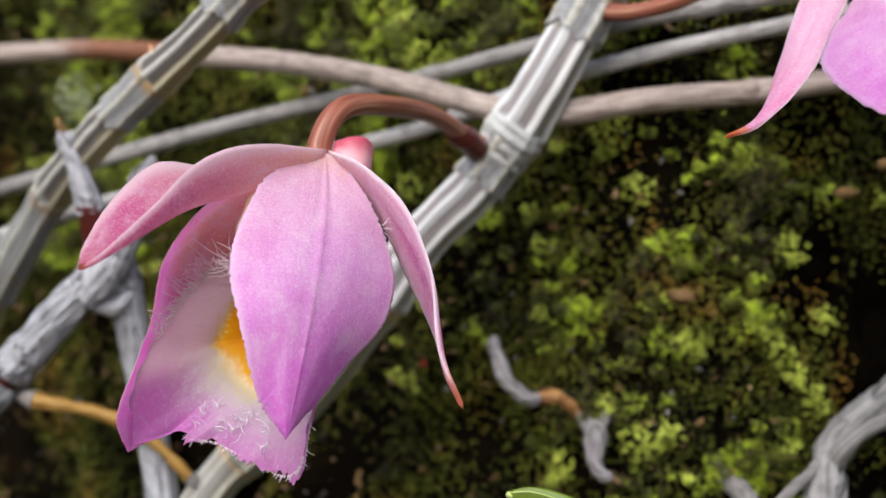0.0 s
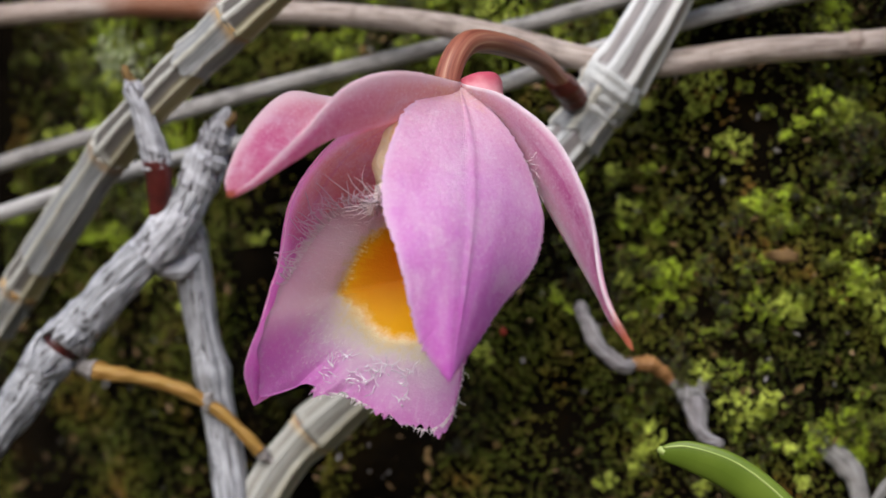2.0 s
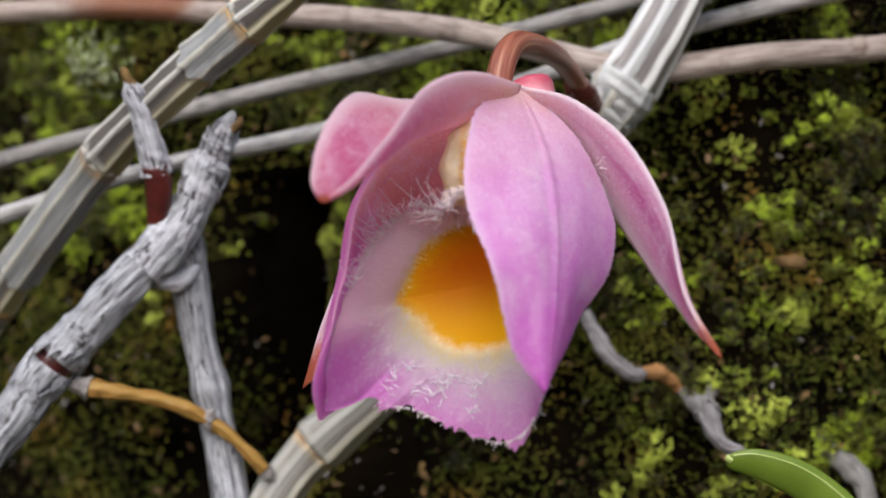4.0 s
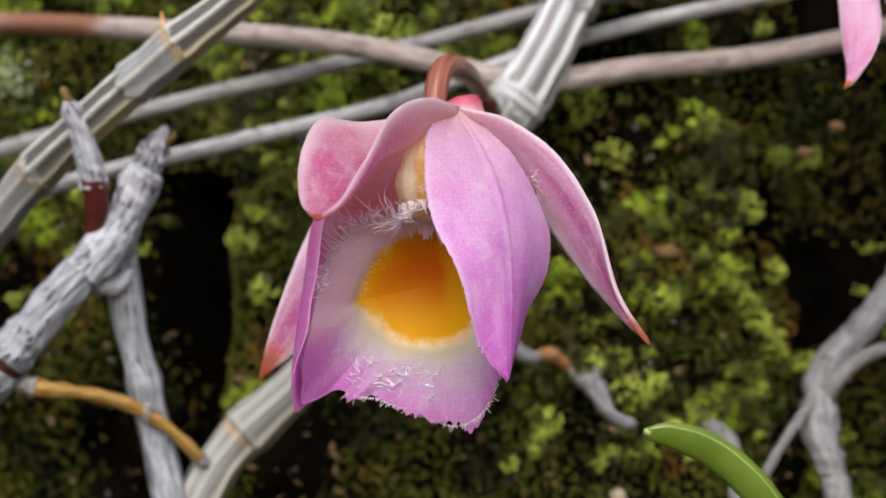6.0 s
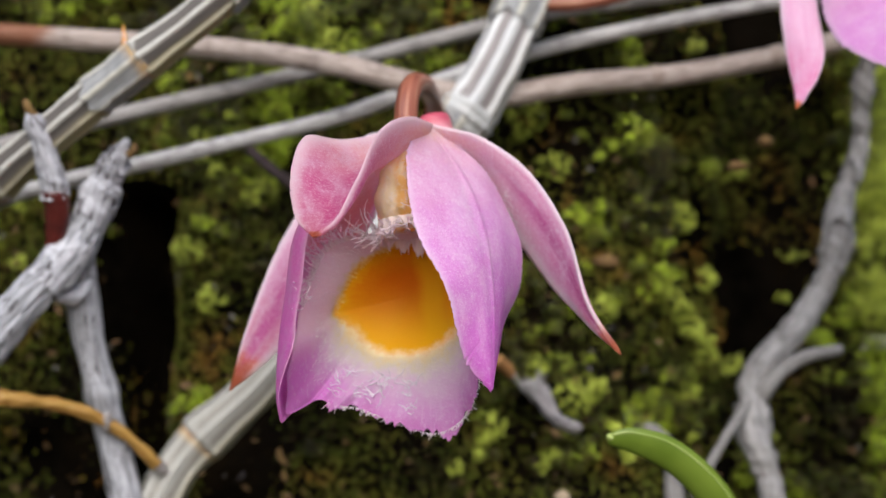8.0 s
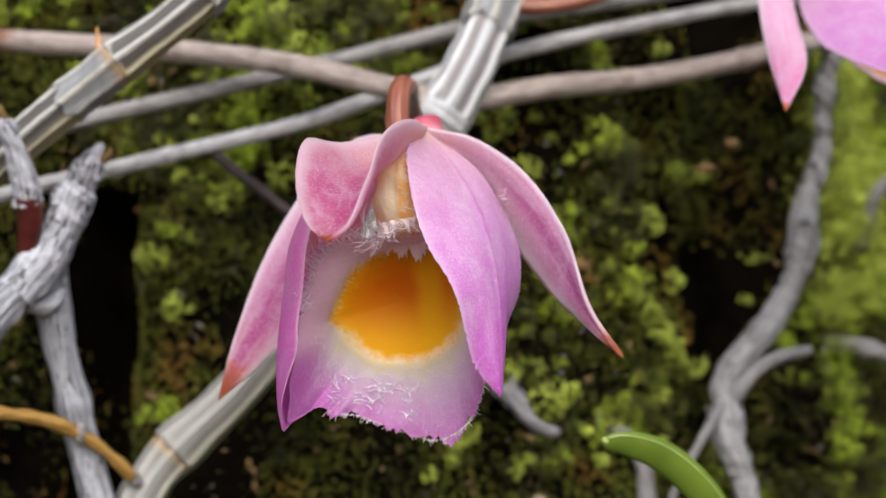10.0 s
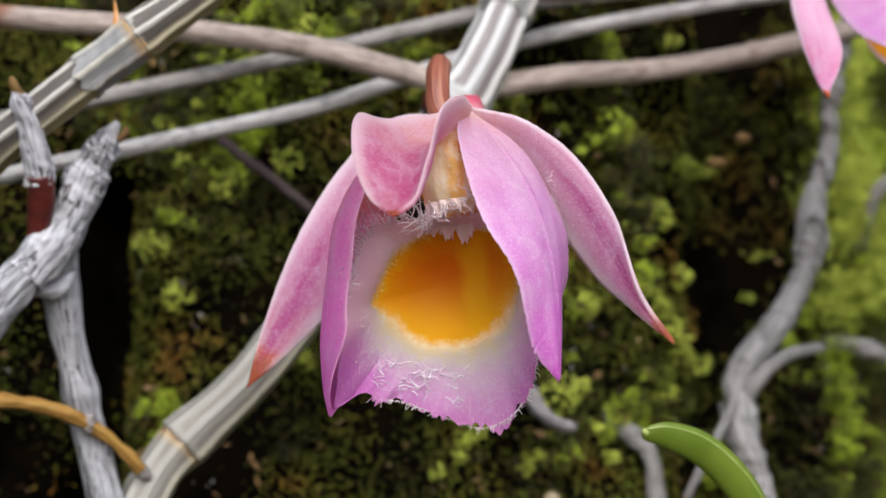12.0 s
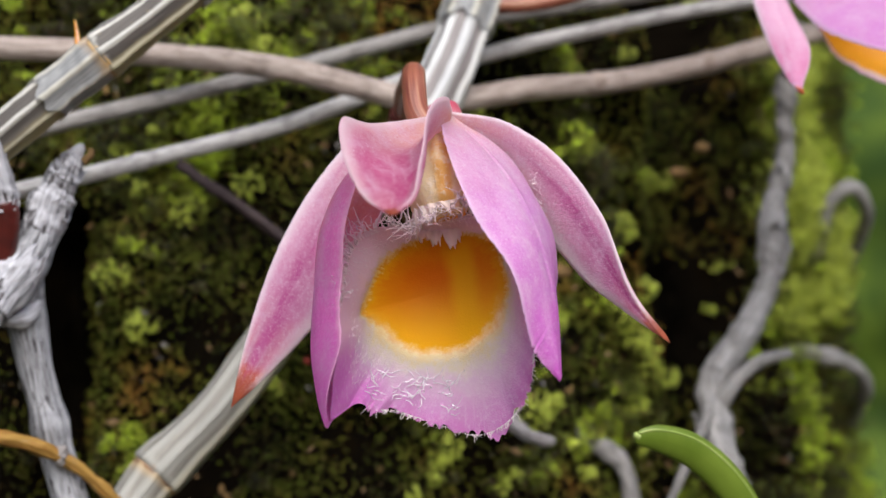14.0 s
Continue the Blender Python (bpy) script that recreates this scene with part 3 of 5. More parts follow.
def build_trunk():
    girth = list(np.linspace(-30, -9, 12)) + list(np.linspace(-8.8, 11, 190)) + list(np.linspace(11.6, 26, 20))
    heights = [-100, -60, -30, -14, -8] + list(np.linspace(-5.5, 5.5, 70)) + [8, 14, 30, 60, 100]
    verts = []
    for z in heights:
        for s in girth:
            p, n = trunk_point(s)
            verts.append(p + n * rough(s, z) + np.array((0, 0, z)))
        a, b = trunk_point(girth[-1])[0], trunk_point(girth[0])[0]
        mid, half = (a + b) / 2, np.linalg.norm(a - b) / 2
        for q in np.linspace(0, math.pi, 22)[1:-1]:
            w = (a - b) / 2 * math.cos(q) + np.array((-(a - b)[1], (a - b)[0], 0.0)) / 2 * math.sin(q)
            verts.append(mid + w * (1 + 0.04 * math.sin(5 * q + z * 0.05)) + np.array((0, 0, z)))
    around = len(girth) + 20
    faces = grid_faces(len(heights), around, True) + [tuple(range(around))[::-1], tuple(range((len(heights) - 1) * around, len(heights) * around))]
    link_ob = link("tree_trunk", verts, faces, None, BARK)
    tagged(link_ob, "tree trunk under moss, gap shade in its near-black bark colour", "tree trunk", kind="structure")


build_trunk()


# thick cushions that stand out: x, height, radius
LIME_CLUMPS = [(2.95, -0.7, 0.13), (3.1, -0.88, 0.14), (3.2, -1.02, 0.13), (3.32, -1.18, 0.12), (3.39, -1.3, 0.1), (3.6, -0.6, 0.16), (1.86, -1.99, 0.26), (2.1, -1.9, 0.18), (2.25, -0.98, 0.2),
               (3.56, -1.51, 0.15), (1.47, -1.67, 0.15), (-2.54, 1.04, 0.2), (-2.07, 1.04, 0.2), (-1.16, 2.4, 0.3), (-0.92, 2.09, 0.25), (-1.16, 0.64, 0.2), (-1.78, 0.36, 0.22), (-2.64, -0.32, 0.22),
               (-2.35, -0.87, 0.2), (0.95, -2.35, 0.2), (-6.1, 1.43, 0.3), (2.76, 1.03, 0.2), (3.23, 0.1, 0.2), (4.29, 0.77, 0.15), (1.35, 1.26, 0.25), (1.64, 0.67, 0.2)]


def bareness(s, z):
    """How bare and dark the bark is: a strip beside the forked root, a gap behind the dead stems, a patch behind the
    flower that stands for shade.
    """
    right = math.exp(-((s - 3.1) / 1.05) ** 2) * (1 if z > -1.5 else 0.4)
    left = math.exp(-((s + 4.54) / 0.28) ** 2) * (1 if z < 0.6 else 0.0)
    behind = math.exp(-((s + 1.9) / 0.6) ** 2 - ((z + 0.3) / 0.6) ** 2)
    return 0.9 * right + 0.9 * left + 0.4 * behind


def build_moss():
    """Leafy shoots: green cushions over a thin brown-olive carpet, with bare dark gaps between."""
    rng = np.random.default_rng(7)
    cush = []
    while len(cush) < 3000:
        s, z = rng.uniform(-9.3, 10.0), rng.uniform(-4.9, 4.6)
        v = Vector((s * 0.6, z * 0.6, 1.7))
        cover = noise.noise(v) + 0.6 * noise.noise(v * 2.7)
        bare = bareness(s, z)
        # moss is thinned low down and at lower left to darken the trunk there
        if cover - bare + (0.1 if s < -1 else 0.0) + (0.6 if s > 4.8 else 0.0) - (0.2 if z < -1.3 else 0.0) - (0.6 if s < -2.4 and z < -0.5 else 0.0) > rng.uniform(-0.25, 0.4):
            cush.append((s, z, rng.uniform(0.035, 0.12) * (1.6 if rng.random() < 0.2 else 1.0), rng.uniform(0.03, 0.5)))
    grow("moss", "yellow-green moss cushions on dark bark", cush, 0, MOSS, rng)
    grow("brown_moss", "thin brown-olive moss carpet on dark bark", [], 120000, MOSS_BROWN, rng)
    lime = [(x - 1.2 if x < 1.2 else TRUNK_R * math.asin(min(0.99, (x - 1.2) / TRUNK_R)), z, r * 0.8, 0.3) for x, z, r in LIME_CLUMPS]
    # strip at the trunk's edge: extra-bright tufts stand in for light falling there
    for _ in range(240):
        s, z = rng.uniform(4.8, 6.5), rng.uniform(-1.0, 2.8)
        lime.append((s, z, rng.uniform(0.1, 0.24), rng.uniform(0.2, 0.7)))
    # scattered tufts in the same raised colour, as highlights on the moss
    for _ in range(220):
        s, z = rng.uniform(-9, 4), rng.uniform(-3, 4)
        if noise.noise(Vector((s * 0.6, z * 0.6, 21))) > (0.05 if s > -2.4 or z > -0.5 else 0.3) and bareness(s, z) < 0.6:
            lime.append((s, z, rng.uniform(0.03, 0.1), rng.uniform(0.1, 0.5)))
    grow("lime_lit_tufts", "lime moss tufts among darker moss, light on them put into the colour", lime, 0, MOSS_LIME_LIT, rng)


def grow(name, label, cush, scattered, material, rng):
    """Leafy shoots in the given cushions, and singly between them."""
    pos, axis, size = [], [], []
    for s, z, r, high in cush:
        p, n = trunk_point(s)
        t = np.array((-n[1], n[0], 0.0))
        for _ in range(int(16 + 1300 * r * r)):
            q, a = math.sqrt(rng.random()), rng.uniform(0, 6.2832)
            dx, dz = q * r * math.cos(a) * 1.15, q * r * math.sin(a)
            dome = math.sqrt(max(0.0, 1 - q * q))
            w = n * (0.35 + dome) + t * dx / r * 0.9 + np.array((0, 0, 0.9 * dz / r + 0.2)) + rng.normal(0, 0.3, 3)
            pos.append(p + t * dx + np.array((0, 0, z + dz)) + n * (rough(s + dx, z + dz) + high * dome * 0.9 + rng.uniform(-0.05, 0.05)))
            axis.append(w / np.linalg.norm(w))
            size.append(rng.uniform(0.2, 0.52))
    for _ in range(scattered):
        s, z = rng.uniform(-9.3, 10.0), rng.uniform(-4.9, 4.6)
        v = Vector((s * 0.9, z * 0.9, 7.7))
        if noise.noise(v) - 0.8 * bareness(s, z) - (0.15 if z < -1.5 else 0.0) - (0.2 if s < -2.4 and z < -0.5 else 0.0) < rng.uniform(-0.75, 0.2):
            continue
        p, n = trunk_point(s)
        w = n + rng.normal(0, 0.6, 3)
        pos.append(p + n * (rough(s, z) + 0.02) + np.array((0, 0, z)))
        axis.append(w / np.linalg.norm(w))
        size.append(rng.uniform(0.16, 0.42))
    pos, axis, size = np.array(pos), np.array(axis), np.array(size)
    n, per = len(pos), 7
    ref = np.cross(axis, rng.normal(size=(n, 3)))
    ref /= np.linalg.norm(ref, axis=1, keepdims=True)
    ref2 = np.cross(axis, ref)
    verts = np.empty((n, per, 4, 3))
    for j in range(per):
        t = j / per
        a = rng.uniform(0, 0.8, n) + j * 2.4
        out = ref * np.cos(a)[:, None] + ref2 * np.sin(a)[:, None]
        d = out + axis * (0.1 + 0.9 * t)
        d /= np.linalg.norm(d, axis=1, keepdims=True)
        w = np.cross(d, axis + 0.01)
        w /= np.linalg.norm(w, axis=1, keepdims=True) + 1e-6
        ln = (0.1 * (1 - 0.5 * t) * size)[:, None]
        root = pos + axis * (0.13 * t * size)[:, None]
        verts[:, j, 0] = root
        verts[:, j, 1] = root + d * ln * 0.45 + w * ln * 0.3
        verts[:, j, 2] = root + d * ln + axis * ln * 0.15
        verts[:, j, 3] = root + d * ln * 0.45 - w * ln * 0.3
    faces = np.arange(n * per * 4).reshape(-1, 4).tolist()
    tagged(link(name, verts.reshape(-1, 3), faces, None, material), label, "moss", kind="stuff")


def build_litter():
    """Flecks of bark, dead leaf and lichen caught in the moss; many pale ones stand for highlights."""
    rng = np.random.default_rng(17)
    for name, label, mat, count, big in (("bark_litter", "small brown flecks of bark in moss", CRUMB, 1100, 0.06), ("lichen_highlight_flecks", "small pale grey lichen flecks on bark, many standing for highlights", ROOT_TIP, 380, 0.045), ("leaf_litter", "small tan scraps of dead leaf in moss", TAN, 650, 0.065)):
        verts, faces = [], []
        for _ in range(count):
            s, z = rng.uniform(-9, 9), rng.uniform(-4.8, 4.5)
            if bareness(s, z) > 0.3:
                continue
            p, n = trunk_point(s)
            c = p + n * (rough(s, z) + rng.uniform(0.02, 0.22)) + np.array((0, 0, z))
            e = rng.normal(size=(3, 3))
            e /= np.linalg.norm(e, axis=1, keepdims=True)
            k = big * rng.uniform(0.4, 1.4)
            base = len(verts)
            for sx, sy, sz in ((-1, 0, 0), (0, -0.5, 0), (1, 0.1, 0), (0.1, 0.5, 0), (0, 0, 0.3), (0, 0, -0.3)):
                verts.append(c + k * (e[0] * sx + e[1] * sy + e[2] * sz) * rng.uniform(0.7, 1.2))
            for tri in ((0, 1, 4), (1, 2, 4), (2, 3, 4), (3, 0, 4), (1, 0, 5), (2, 1, 5), (3, 2, 5), (0, 3, 5)):
                faces.append(tuple(base + q for q in tri))
        tagged(link(name, verts, faces, None, mat, smooth=False), label, "litter", kind="stuff")


build_litter()
build_moss()


# ---- canes ----
def cane(name, label, pts, radius, nodes, material, group, ribs=7, seed=1, swell=0.1, rusty=(), collars=(), covers={}, others={}):
    """A sheathed cane; nodes: fractions of its length where the sheaths meet."""
    ob = thing(name, label, "orchid cane", group)
    stops = sorted({0.0, *nodes, 1.0})
    rad = radius if callable(radius) else (lambda t: radius)
    for k, (a, b) in enumerate(zip(stops, stops[1:])):
        seg = along(pts, a, b, 7)

        def r(t, a=a, b=b):
            g = a + (b - a) * t
            return rad(g) * (1 + swell * (math.exp(-((1 - t) / 0.16) ** 2) + 0.9 * math.exp(-(t / 0.1) ** 2)) + 0.06 * t)

        v, f, uv = tube(seg, r, 40, 84, ribbed(ribs, 0.13, seed + k), 1.0)
        uv = np.array(uv)
        uv[:, 1] = uv[:, 1] / max(uv[:, 1].max(), 1e-6) * 0.998
        link("stem", v, f, uv, others.get(k, material), ob)
        if a > 0 and covers.get(k, 1) > 0:
            cover = covers.get(k, 0.3 + 0.04 * math.sin(seed + 3 * k))
            seg = along(pts, a, a + (b - a) * cover, 6)
            rows = 30
            v, f, uv = tube(seg, lambda t, a=a, b=b: r(t * cover) * (1.09 + 0.07 * t * t), rows, 84, ribbed(ribs, 0.09, seed + k), 1.0, False)
            ends = seg[-1] - seg[-2]
            ends /= np.linalg.norm(ends)
            for i in range(rows):
                w = max(0.0, i / (rows - 1) - 0.6) / 0.4
                for j in range(85):
                    q = j / 84 * 2 * math.pi
                    v[i * 85 + j] += ends * w * (0.1 * abs(math.sin(q * 1.5 + seed + k)) - 0.05 + 0.025 * math.sin(9 * q))
            link("sheath", v, f, uv, SHEATH, ob, "loose whitish papery sheath")
    c = spline(pts, 400)
    for k, t in enumerate(nodes):
        i = int(t * 399)
        d = c[min(i + 3, 399)] - c[max(i - 3, 0)]
        d /= np.linalg.norm(d)
        ring_pts = [c[i] - d * 0.035, c[i] - d * 0.012, c[i] + d * 0.012, c[i] + d * 0.035]
        v, f, uv = tube(ring_pts, lambda q, t=t: rad(t) * (1.1 + 0.07 * math.sin(math.pi * q)), 7, 40, knobbly(0.06, seed + 40 + k), 1.0)
        link("node_ring", v, f, uv, (RING_OLD if others else RING) if k in rusty else RING_PALE, ob, "orange-brown scar ring" if k in rusty else "")
        if k in collars:
            v, f, uv = tube(c[i - 2:i + 19:3], lambda q, t=t: rad(t) * (1.12 + 0.2 * math.sin(math.pi * min(1, 0.25 + 0.8 * q)) ** 2 + 0.03 * math.sin(23 * q)), 30, 84, ribbed(7, 0.06, seed + 60 + k), 1.0)
            link("collar", v, f, uv, COLLAR, ob, "swollen whitish papery collar")
    return ob


cane("orchid_cane", "pale papery ribbed orchid cane with brown rings", [(-1.3, 1.6, 2.62), (-2.09, 1.75, 1.92), (-2.89, 1.92, 1.33), (-3.67, 2.14, 0.73), (-4.47, 2.6, 0.12), (-5.25, 3.05, -0.65), (-6.08, 3.51, -1.49), (-6.9, 3.9, -2.4)],
     0.19, [0.05, 0.262, 0.545, 0.8], CANE, "orchid canes", 7, 3, rusty=(0, 1, 3), covers={3: 0.8})
cane("orchid_cane", "stout whitish ribbed orchid cane with swollen joint", [(1.75, 3.75, 3.5), (1.3, 3.66, 2.54), (0.86, 3.48, 1.56), (0.28, 3.5, 0.66), (-0.31, 3.44, 0.01), (-0.85, 3.4, -0.8), (-1.58, 3.41, -1.78), (-2.37, 3.37, -2.55), (-2.75, 3.2, -3.2), (-3.1, 3.1, -4.2)],
     lambda t: 0.26 - 0.05 * t, [0.1, 0.27, 0.54, 0.765], CANE_B, "orchid canes", 7, 11, 0.16, rusty=(3,), collars=(1,), covers={3: 0, 4: 0}, others={3: CANE_OLD, 4: CANE_OLD})


# ---- dead stems at the lower left ----
def dead_stem():
    ob = thing("dead_stem", "weathered grey broken stem with cracked skin", "stem", "dead stems")
    line = [(-5.9, 1.9, -3.7), (-5.07, 2.06, -2.56), (-4.58, 2.18, -1.79), (-4.02, 2.34, -1.07), (-3.48, 2.5, -0.39), (-3.19, 2.43, 0.25), (-2.94, 2.27, 0.67)]
    v, f, uv = tube(along(line, 0.0, 0.335, 6), lambda t: 0.19 + 0.02 * t, 64, 72, creased(0.12, 21), 1.0)
    link("lower_piece", v, f, uv, DEAD, ob)
    v, f, uv = tube(along(line, 0.325, 0.36, 4), lambda t: 0.175, 8, 30, knobbly(0.05, 22), 1.0)
    link("scar", v, f, uv, RED, ob, "dark red scar between two pieces")
    v, f, uv = tube(along(line, 0.352, 0.76, 8), lambda t: 0.205 - 0.02 * t + 0.03 * math.exp(-((t - 0.02) / 0.06) ** 2) + 0.025 * math.exp(-((t - 0.62) / 0.1) ** 2), 96, 72, creased(0.13, 23), 1.0)
    link("middle_piece", v, f, uv, DEAD, ob)
    v, f, uv = tube(along(line, 0.74, 0.9, 6), lambda t: 0.165 - 0.03 * t + 0.03 * math.exp(-((t - 0.5) / 0.2) ** 2), 64, 72, creased(0.16, 24), 1.0)
    link("upper_piece", v, f, uv, STUB, ob)
    v, f, uv = tube(along(line, 0.885, 1.0, 5), lambda t: 0.135 * (1 - t) ** 0.75 + 0.02, 48, 72, creased(0.14, 25), 1.0)
    link("tip", v, f, uv, STUB, ob, "pointed broken tip")
    v, f, uv = tube([(-2.93, 2.26, 0.5), (-2.87, 2.24, 0.55), (-2.86, 2.24, 0.62)], lambda t: 0.045 - 0.02 * t, 10, 14, knobbly(0.2, 26), 1.0)
    link("bud_scar", v, f, uv, CRUMB, ob, "brown scar beside the tip")
    sleeve(ob, line, 0.43, 0.36, 0.205, 0.25, 201, DEAD)
    sleeve(ob, line, 0.56, 0.66, 0.2, 0.235, 202, STUB)
    sleeve(ob, line, 0.72, 0.8, 0.19, 0.21, 203, STUB)
    sleeve(ob, line, 0.83, 0.9, 0.15, 0.165, 204, STUB)
    sleeve(ob, line, 0.2, 0.31, 0.2, 0.235, 205, DEAD)


def sleeve(ob, line, t0, t1, r0, r1, seed, material):
    """A loose ragged sleeve of old skin round a stem, open at its end."""
    rng = np.random.default_rng(seed)
    pts = along(line, t0, t1, 5)
    rows, cols = 16, 48
    v, f, uv = tube(pts, lambda t: r0 + (r1 - r0) * t, rows, cols, knobbly(0.1, seed), 1.0, False)
    d = pts[-1] - pts[0]
    long = np.linalg.norm(d)
    d /= long
    rag = rng.normal(0, 0.12, cols + 1) + 0.25 * np.sin(np.linspace(0, 6.283, cols + 1) * 2 + seed)
    rag[-1] = rag[0]
    for i in range(rows):
        w = max(0.0, i / (rows - 1) - 0.4) / 0.6
        v[i * (cols + 1):(i + 1) * (cols + 1)] += d * (w * rag * long)[:, None]
    mid = np.repeat(spline(pts, rows), cols + 1, axis=0)
    inner = mid + (v - mid) * 0.94
    n = len(v)
    faces = f + [tuple(n + q for q in face[::-1]) for face in f]
    last = (rows - 1) * (cols + 1)
    faces += [(last + j, last + j + 1, n + last + j + 1, n + last + j) for j in range(cols)]
    link("loose_skin", np.vstack([v, inner]), faces, np.vstack([uv, uv]), material, ob, "ragged pale flaking skin")


def side_stem():
    ob = thing("dead_stem", "thin grey upright dead stem below a fork", "stem", "dead stems")
    line = [(-3.6, 2.6, -0.45), (-3.52, 2.79, -0.75), (-3.39, 2.95, -1.5), (-3.2, 3.08, -2.36), (-2.98, 3.03, -3.23), (-2.8, 3.0, -4.3)]
    v, f, uv = tube(line, lambda t: 0.165 + 0.03 * math.exp(-((t - 0.12) / 0.07) ** 2) + 0.035 * math.exp(-((t - 0.5) / 0.035) ** 2) + 0.012 * math.sin(9 * t), 130, 72, creased(0.12, 31), 1.0)
    link("shaft", v, f, uv, DEAD, ob)
    v, f, uv = tube([(-3.83, 2.55, -0.8), (-3.68, 2.55, -0.92), (-3.5, 2.62, -0.9), (-3.38, 2.75, -0.75)], lambda t: 0.05 + 0.045 * math.sin(math.pi * t), 24, 24, knobbly(0.25, 32), 1.0)
    link("collar", v, f, uv, STUB, ob, "pale swollen collar")
    v, f, uv = tube([(-3.42, 2.72, -0.3), (-3.4, 2.7, -0.5), (-3.42, 2.72, -0.7)], lambda t: 0.03 + 0.07 * t, 18, 20, knobbly(0.15, 33), 1.0)
    link("spur", v, f, uv, STUB, ob)


def red_stub():
    ob = thing("stem_stub", "whitish broken stub on a dark red base", "stem", "dead stems")
    line = [(-3.87, 1.94, 0.9), (-3.76, 2.05, 0.6), (-3.68, 2.2, 0.22), (-3.66, 2.26, 0.07)]
    v, f, uv = tube(line, lambda t: 0.095 + 0.05 * t - 0.05 * math.exp(-(t / 0.06) ** 2), 60, 72, creased(0.12, 41), 1.0)
    link("dry_skin", v, f, uv, STUB, ob)
    v, f, uv = tube([(-3.92, 1.9, 1.02), (-3.89, 1.92, 0.95), (-3.84, 1.97, 0.82)], lambda t: 0.022 + 0.05 * t, 14, 14, knobbly(0.2, 42), 1.0)
    link("splinter", v, f, uv, CRUMB, ob)
    v, f, uv = tube([(-3.67, 2.22, 0.14), (-3.65, 2.28, -0.02), (-3.66, 2.36, -0.26), (-3.68, 2.44, -0.45)], lambda t: 0.14 - 0.03 * t, 24, 28, knobbly(0.06, 43), 1.0)
    link("base", v, f, uv, RED, ob, "dark red glossy base")


dead_stem()
side_stem()
red_stub()


# ---- vines and roots ----
def vine(name, label, pts, radius, material, category="vine", group="vines", seed=1, amount=0.07, knots=(), cols=26, rows=110):
    """A stem or root along a smooth line; knots: fractions of its length that carry a raised joint."""
    rad = radius if callable(radius) else (lambda t: radius)
    v, f, uv = tube(pts, rad, rows, cols, knobbly(amount, seed, 14), 1.0)
    if not knots:
        return tagged(link(name, v, f, uv, material), label, category, group)
    ob = thing(name, label, category, group)
    link("shaft", v, f, uv, material, ob)
    for k, q in enumerate(knots):
        v, f, uv = tube(along(pts, q - 0.012, q + 0.012, 5), lambda t, q=q: rad(q) * (0.88 + 0.2 * math.sin(math.pi * t) ** 2), 12, 24, knobbly(0.1, seed + 7 + k), 1.0)
        link("joint", v, f, uv, VINE_JOINT if material is VINE_PINK else material, ob, "slightly raised stem joint")
    return ob


vine("climbing_stem", "brown-grey smooth climbing stem across the trunk", [(-9.5, 4.9, 1.98), (-7.06, 4.61, 2.1), (-5.29, 4.55, 2.18), (-3.67, 4.3, 2.06), (-2.26, 3.9, 1.91), (-0.97, 3.5, 1.68), (0.45, 3.55, 1.35), (1.02, 3.7, 1.36), (1.97, 4.07, 1.57), (2.99, 4.5, 1.73), (4.0, 4.75, 1.94), (5.1, 4.85, 2.22), (6.3, 5.2, 2.6)],
     0.125, VINE_PINK, seed=51, knots=(0.5, 0.74, 0.86))
vine("climbing_stem", "thin dark grey climbing stem against the moss", [(-8.2, 4.2, -0.25), (-6.5, 4.02, 0.28), (-4.95, 4.0, 0.71), (-3.15, 4.1, 1.21), (-1.05, 4.25, 1.74), (1.3, 4.3, 2.37), (2.9, 4.2, 2.62), (4.5, 4.3, 2.88), (6.5, 4.8, 3.2)],
     0.09, VINE_DARK, seed=52, knots=(0.33, 0.52, 0.7))
vine("climbing_stem", "pale grey climbing stem against the moss", [(-7.0, 3.0, -0.75), (-4.3, 3.23, 0.17), (-2.54, 3.6, 0.67), (-0.76, 3.98, 1.18), (0.96, 4.15, 1.82), (2.63, 4.3, 2.26), (4.38, 4.38, 2.62), (6.5, 4.8, 3.0)],
     0.085, VINE_GREY, seed=53, knots=(0.3, 0.45, 0.61))
FORKED = ([(5.7, 5.1, 2.6), (5.5, 5.2, 1.75), (5.47, 5.28, 0.96), (5.2, 5.12, 0.3), (5.02, 4.84, -0.42), (4.55, 4.6, -1.16), (3.99, 4.3, -1.72), (3.85, 4.0, -2.35), (4.0, 3.8, -2.95), (4.1, 3.7, -3.8)])
vine("aerial_root", "short pale side root on the moss", [(3.85, 4.1, -2.15), (4.05, 4.0, -1.85), (4.4, 4.1, -1.58), (4.97, 4.4, -1.46)], lambda t: 0.11 - 0.05 * t, BRANCH, "root", "aerial roots", 62, 0.15, rows=40)
vine("aerial_root", "thin brown side root", [(3.1, 3.6, -3.1), (3.41, 3.6, -2.53), (3.85, 4.0, -2.0)], 0.05, BRANCH, "root", "aerial roots", 63, 0.2, rows=30)


